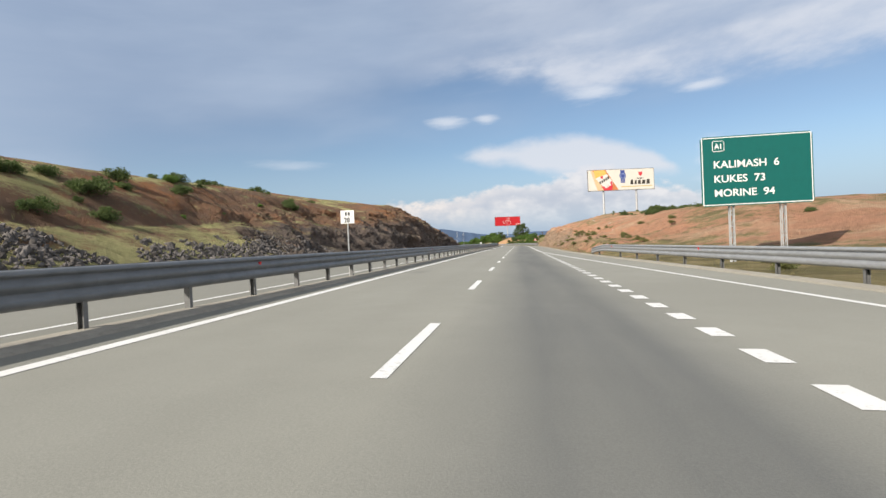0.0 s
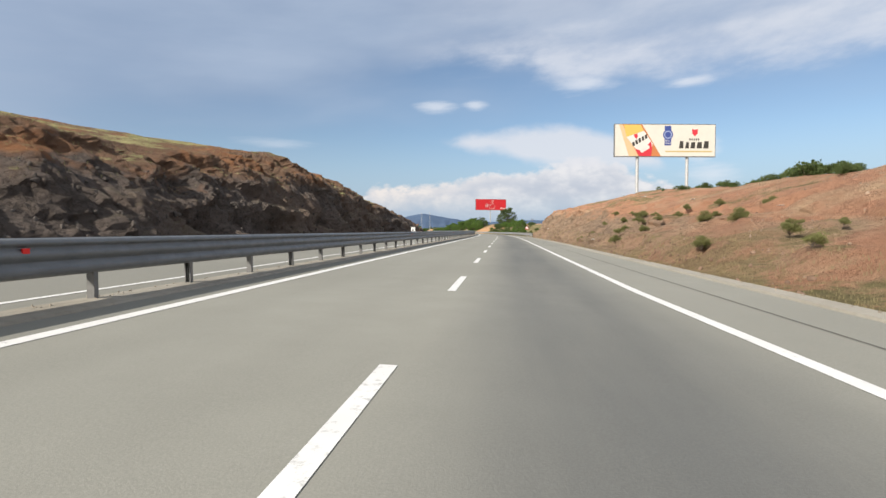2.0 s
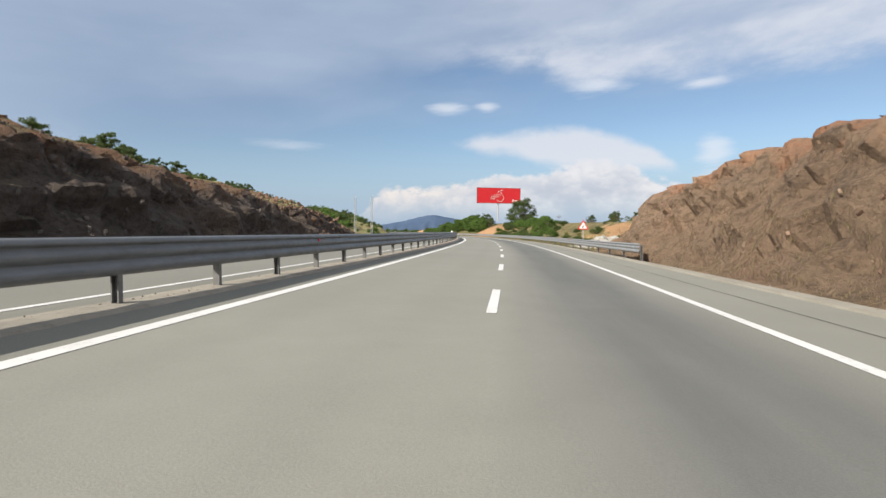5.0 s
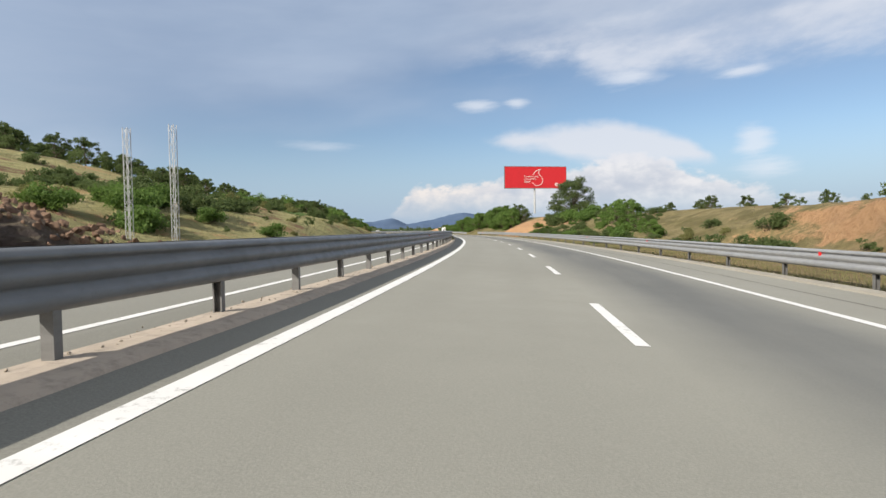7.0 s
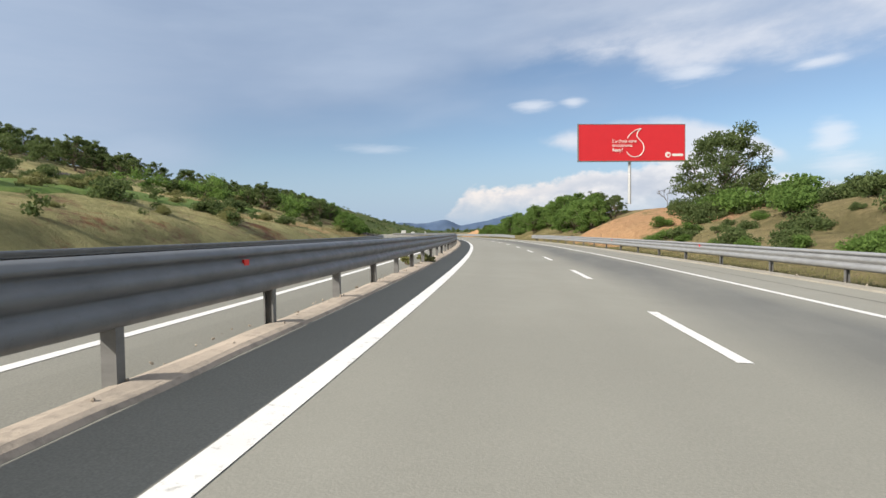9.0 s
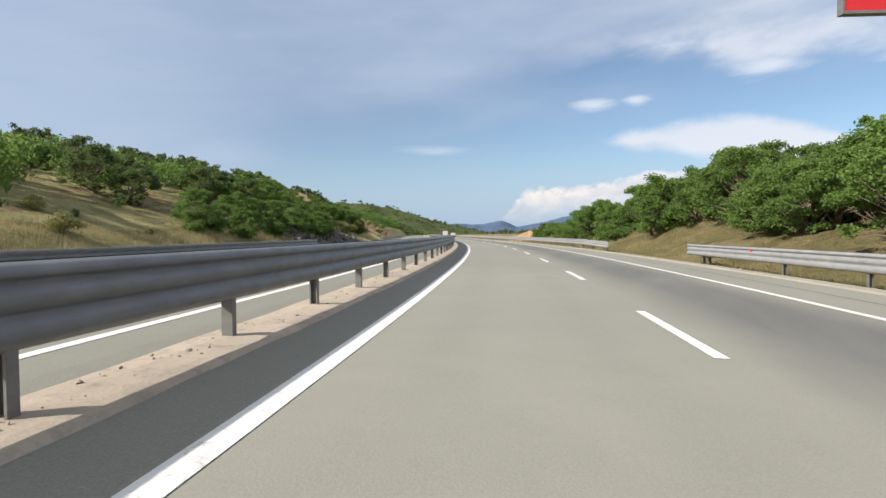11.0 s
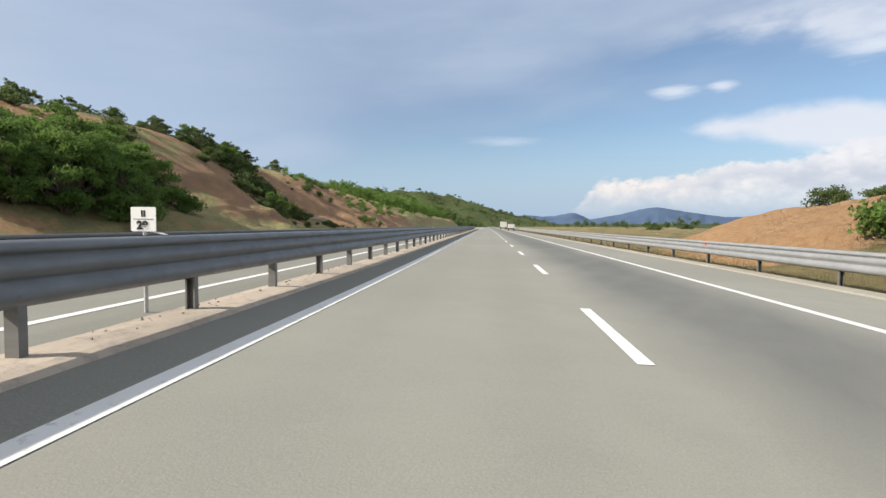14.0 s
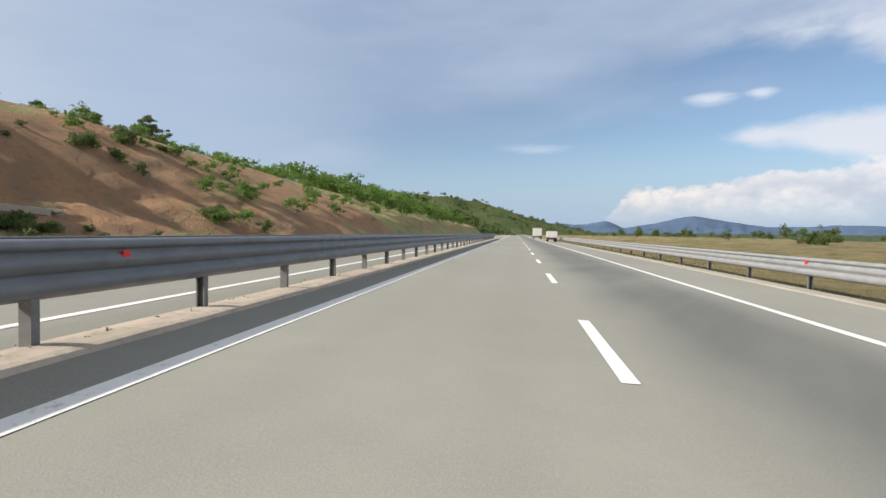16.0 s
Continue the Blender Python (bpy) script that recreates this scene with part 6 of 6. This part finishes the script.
def vehicle(kind, label, s, d, w, length, h, cab, seed):
    root = tagged(new(kind), label, "truck" if kind == "truck" else "van")
    root.matrix_basis = Matrix.Translation(P(s, d, 0)) @ Matrix.Rotation(heading(s), 4, "Z")
    bm = bmesh.new()
    box_into(bm, -w / 2, 0, 0.75, w / 2, length - cab, h)
    bmesh.ops.bevel(bm, geom=bm.edges[:], offset=0.06, segments=2, affect="EDGES")
    part("body", bm, M_VAN, root)
    bm = bmesh.new()
    box_into(bm, -w / 2 + 0.05, length - cab + 0.1, 0.55, w / 2 - 0.05, length, h * 0.78)
    bmesh.ops.bevel(bm, geom=bm.edges[:], offset=0.12, segments=2, affect="EDGES")
    part("cab", bm, M_VAN, root)
    bm = bmesh.new()
    box_into(bm, -w / 2 + 0.1, -0.06, 0.5, w / 2 - 0.1, 0.0, 0.72)
    part("bumper", bm, M_BLACK, root)
    for x in (-w / 2 + 0.16, w / 2 - 0.16):
        slab("tail_light", 0.16, 0.14, 0.03, M_RED, root, Matrix.Translation((x, -0.04, 0.78)))
        for y in (0.9, length - 0.9):
            bm = bmesh.new()
            tube_into(bm, (x - 0.12, y, 0.45), (x + 0.12, y, 0.45), 0.45, 0.45, 18)
            wheel = part("wheel", bm, M_BLACK, root)
            bm = bmesh.new()
            tube_into(bm, (x - 0.13, y, 0.45), (x + 0.13, y, 0.45), 0.24, 0.24, 14)
            part("rim", bm, M_POLE, wheel, "grey steel rim")
    nest(root, [c for c in root.children if c.name.startswith("body")][0], ("tail_light", "bumper"))
    return root


vehicle("truck", "white box truck standing far along the shoulder", 588, 8.9, 2.4, 8.0, 3.0, 2.0, 1)
vehicle("van", "small white van standing far along the shoulder", 532, 9.2, 1.8, 4.6, 1.9, 1.4, 2)


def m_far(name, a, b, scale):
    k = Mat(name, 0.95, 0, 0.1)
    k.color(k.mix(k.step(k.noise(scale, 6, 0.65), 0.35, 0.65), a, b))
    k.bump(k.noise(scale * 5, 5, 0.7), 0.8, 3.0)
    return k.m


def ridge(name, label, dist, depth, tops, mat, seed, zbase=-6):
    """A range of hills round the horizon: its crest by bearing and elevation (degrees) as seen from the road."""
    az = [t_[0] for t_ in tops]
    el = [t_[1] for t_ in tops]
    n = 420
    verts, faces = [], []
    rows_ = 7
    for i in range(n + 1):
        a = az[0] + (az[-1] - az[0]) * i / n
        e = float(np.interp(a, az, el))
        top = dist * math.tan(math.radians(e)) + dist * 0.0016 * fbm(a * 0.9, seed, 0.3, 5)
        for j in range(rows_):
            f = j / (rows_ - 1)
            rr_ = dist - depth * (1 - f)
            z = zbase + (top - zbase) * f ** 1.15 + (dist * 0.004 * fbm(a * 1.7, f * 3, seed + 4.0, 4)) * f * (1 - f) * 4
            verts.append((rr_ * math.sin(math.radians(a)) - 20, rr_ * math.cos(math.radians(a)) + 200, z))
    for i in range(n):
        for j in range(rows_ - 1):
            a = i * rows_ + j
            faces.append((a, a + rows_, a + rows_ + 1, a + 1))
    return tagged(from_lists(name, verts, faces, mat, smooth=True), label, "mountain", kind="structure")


# the blue of distance haze is mixed into the mountains' base colour
ridge("mountains", "mountain range on the horizon, blue-grey haze in its colour", 4000, 1300,
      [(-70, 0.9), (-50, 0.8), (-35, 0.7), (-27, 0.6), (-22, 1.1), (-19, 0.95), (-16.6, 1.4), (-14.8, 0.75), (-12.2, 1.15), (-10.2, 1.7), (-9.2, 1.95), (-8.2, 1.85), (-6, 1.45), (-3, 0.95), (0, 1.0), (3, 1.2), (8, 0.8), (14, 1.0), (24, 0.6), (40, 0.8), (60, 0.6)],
      m_far("hazed far mountain", (0.060, 0.095, 0.165), (0.085, 0.125, 0.195), 0.004), 2.0)
ridge("wooded_hills", "low wooded hills before the mountains", 1900, 700,
      [(-70, 0.8), (-45, 0.9), (-30, 0.5), (-20, 0.30), (-12, 0.25), (-5, 0.30), (3, 0.35), (12, 0.4), (30, 0.5), (60, 0.6)],
      m_far("wooded far", (0.035, 0.058, 0.032), (0.075, 0.09, 0.045), 0.02), 5.0)


def hill(name, label, cx_, cy_, rx, ry, h, mat, seed, turn=0.0, crowns=0):
    verts, faces = [], []
    n, m = 56, 20
    for j in range(m + 1):
        f = j / m
        for i in range(n):
            a = 2 * math.pi * i / n
            x, y = rx * f * math.cos(a), ry * f * math.sin(a)
            z = h * (1 - smooth01(f)) + h * 0.12 * fbm(x / 40 + seed, y / 40, 1.0, 4) * (1 - f) * 2 - 4 * f
            verts.append((cx_ + x * math.cos(turn) - y * math.sin(turn), cy_ + x * math.sin(turn) + y * math.cos(turn), z))
    for j in range(m):
        for i in range(n):
            a, b = j * n + i, j * n + (i + 1) % n
            faces.append((a, a + n, b + n, b))
    if crowns:
        rng = np.random.default_rng(seed)
        cs, rs = [], []
        for _ in range(crowns):
            f, a = 0.05 + 0.75 * rng.random() ** 0.7, rng.uniform(0, 6.283)
            x, y = rx * f * math.cos(a), ry * f * math.sin(a)
            z = h * (1 - smooth01(f)) + h * 0.12 * fbm(x / 40 + seed, y / 40, 1.0, 4) * (1 - f) * 2 - 4 * f
            cs.append((cx_ + x * math.cos(turn) - y * math.sin(turn), cy_ + x * math.sin(turn) + y * math.cos(turn), z + 1.2))
            rs.append(rng.uniform(1.8, 3.2))
        wd = new("far_woods", leaf_mesh("far_woods", cs, rs, crowns * 26, 1.0, M_LEAF_D, rng))
        tagged(wd, "scattered dark trees over the distant hill", "woods", kind="stuff")
    return tagged(from_lists(name, verts, faces, mat, smooth=True), label, "hill", kind="structure")


hill("hill_far", "green wooded hill with a rocky top", -545, 1050, 330, 260, 54, m_far("green hill", (0.045, 0.07, 0.025), (0.09, 0.10, 0.042), 0.05), 3, 0.4, 900)
hill("hill_far", "long wooded ridge above the road", -330, 640, 190, 120, 26, m_far("green ridge", (0.045, 0.07, 0.025), (0.085, 0.098, 0.040), 0.06), 6, 0.9, 900)


# ---- small things along the road ----
def litter(s, d, w, seed):
    """A crumpled scrap lying on the slope."""
    rnd = random.Random(seed)
    bm = bmesh.new()
    bmesh.ops.create_grid(bm, x_segments=5, y_segments=4, size=0.5)
    for v in bm.verts:
        v.co = Vector((v.co.x * w, v.co.y * w * 0.5, rnd.uniform(0, 0.12) * w))
    bmesh.ops.solidify(bm, geom=bm.faces[:], thickness=0.004)
    ob = obj("litter", bm, M_WHITE)
    ob.matrix_basis = Matrix.Translation(skin(s, d) + Vector((0, 0, 0.03))) @ Matrix.Rotation(rnd.uniform(0, 6), 4, "Z")
    return tagged(ob, "crumpled white scrap lying on the earth", "litter", group="litter on the slope")


for i, (s_, d_, w_) in enumerate(((124, 22.0, 0.8), (112, 23.5, 0.7), (104, 12.6, 0.35), (96, 12.2, 0.25), (132, 16.0, 0.4), (88, 20.0, 0.4), (150, 13.0, 0.3))):
    litter(s_, d_, w_, i)


def terminal(s, d0, d1, run, face, label, drop=0.18):
    """The flared and lowered end of a barrier."""
    root = tagged(new("guardrail_end"), label, "guardrail")
    root.matrix_basis = Matrix.Translation(P(s, d0))
    inv = root.matrix_basis.inverted()
    verts, faces = [], []
    k, m = len(LOW), 14
    for j in range(m + 1):
        f = j / m
        dd = d0 + (d1 - d0) * f ** 2
        for o, z in LOW:
            verts.append(inv @ P(s + run * f, dd - face * (o - 0.055), z - drop * f ** 1.5))
    for j in range(m):
        for q in range(k - 1):
            v = j * k + q
            faces.append((v, v + 1, v + k + 1, v + k))
    from_lists("beam", verts, faces, M_STEEL_LIT, root, smooth=True)
    pm = post_mesh(0.80 - drop, -0.4)
    for f in (0.5, 0.95):
        shared("post", pm, inv @ at_road(s + run * f, d0 + (d1 - d0) * f ** 2), root)
    return root


terminal(42.0, edge_right(42.0) + 0.75, edge_right(50.0) + 1.1, 8.0, -1, "flared galvanised end of the slip lane barrier", 0.36)
terminal(324.0, 11.15, 12.2, 5.0, -1, "flared galvanised end of the shoulder barrier")
terminal(352.0, 11.15, 12.2, -5.0, -1, "flared galvanised start of the shoulder barrier")


def mound_stones(label, n, s0, s1, d0, d1, lo, hi, seed):
    return rubble(label, n, s0, s1, d0, d1, lo, hi, seed, m_stone("pale gravel", (0.30, 0.26, 0.21), (0.38, 0.34, 0.28)))


mound_stones("pale gravel and clods along the median", 2600, 60, 470, -1.52, -1.12, 0.006, 0.022, 31)
mound_stones("gravel washed along the kerb", 2600, 60, 420, 10.5, 11.3, 0.01, 0.035, 32)
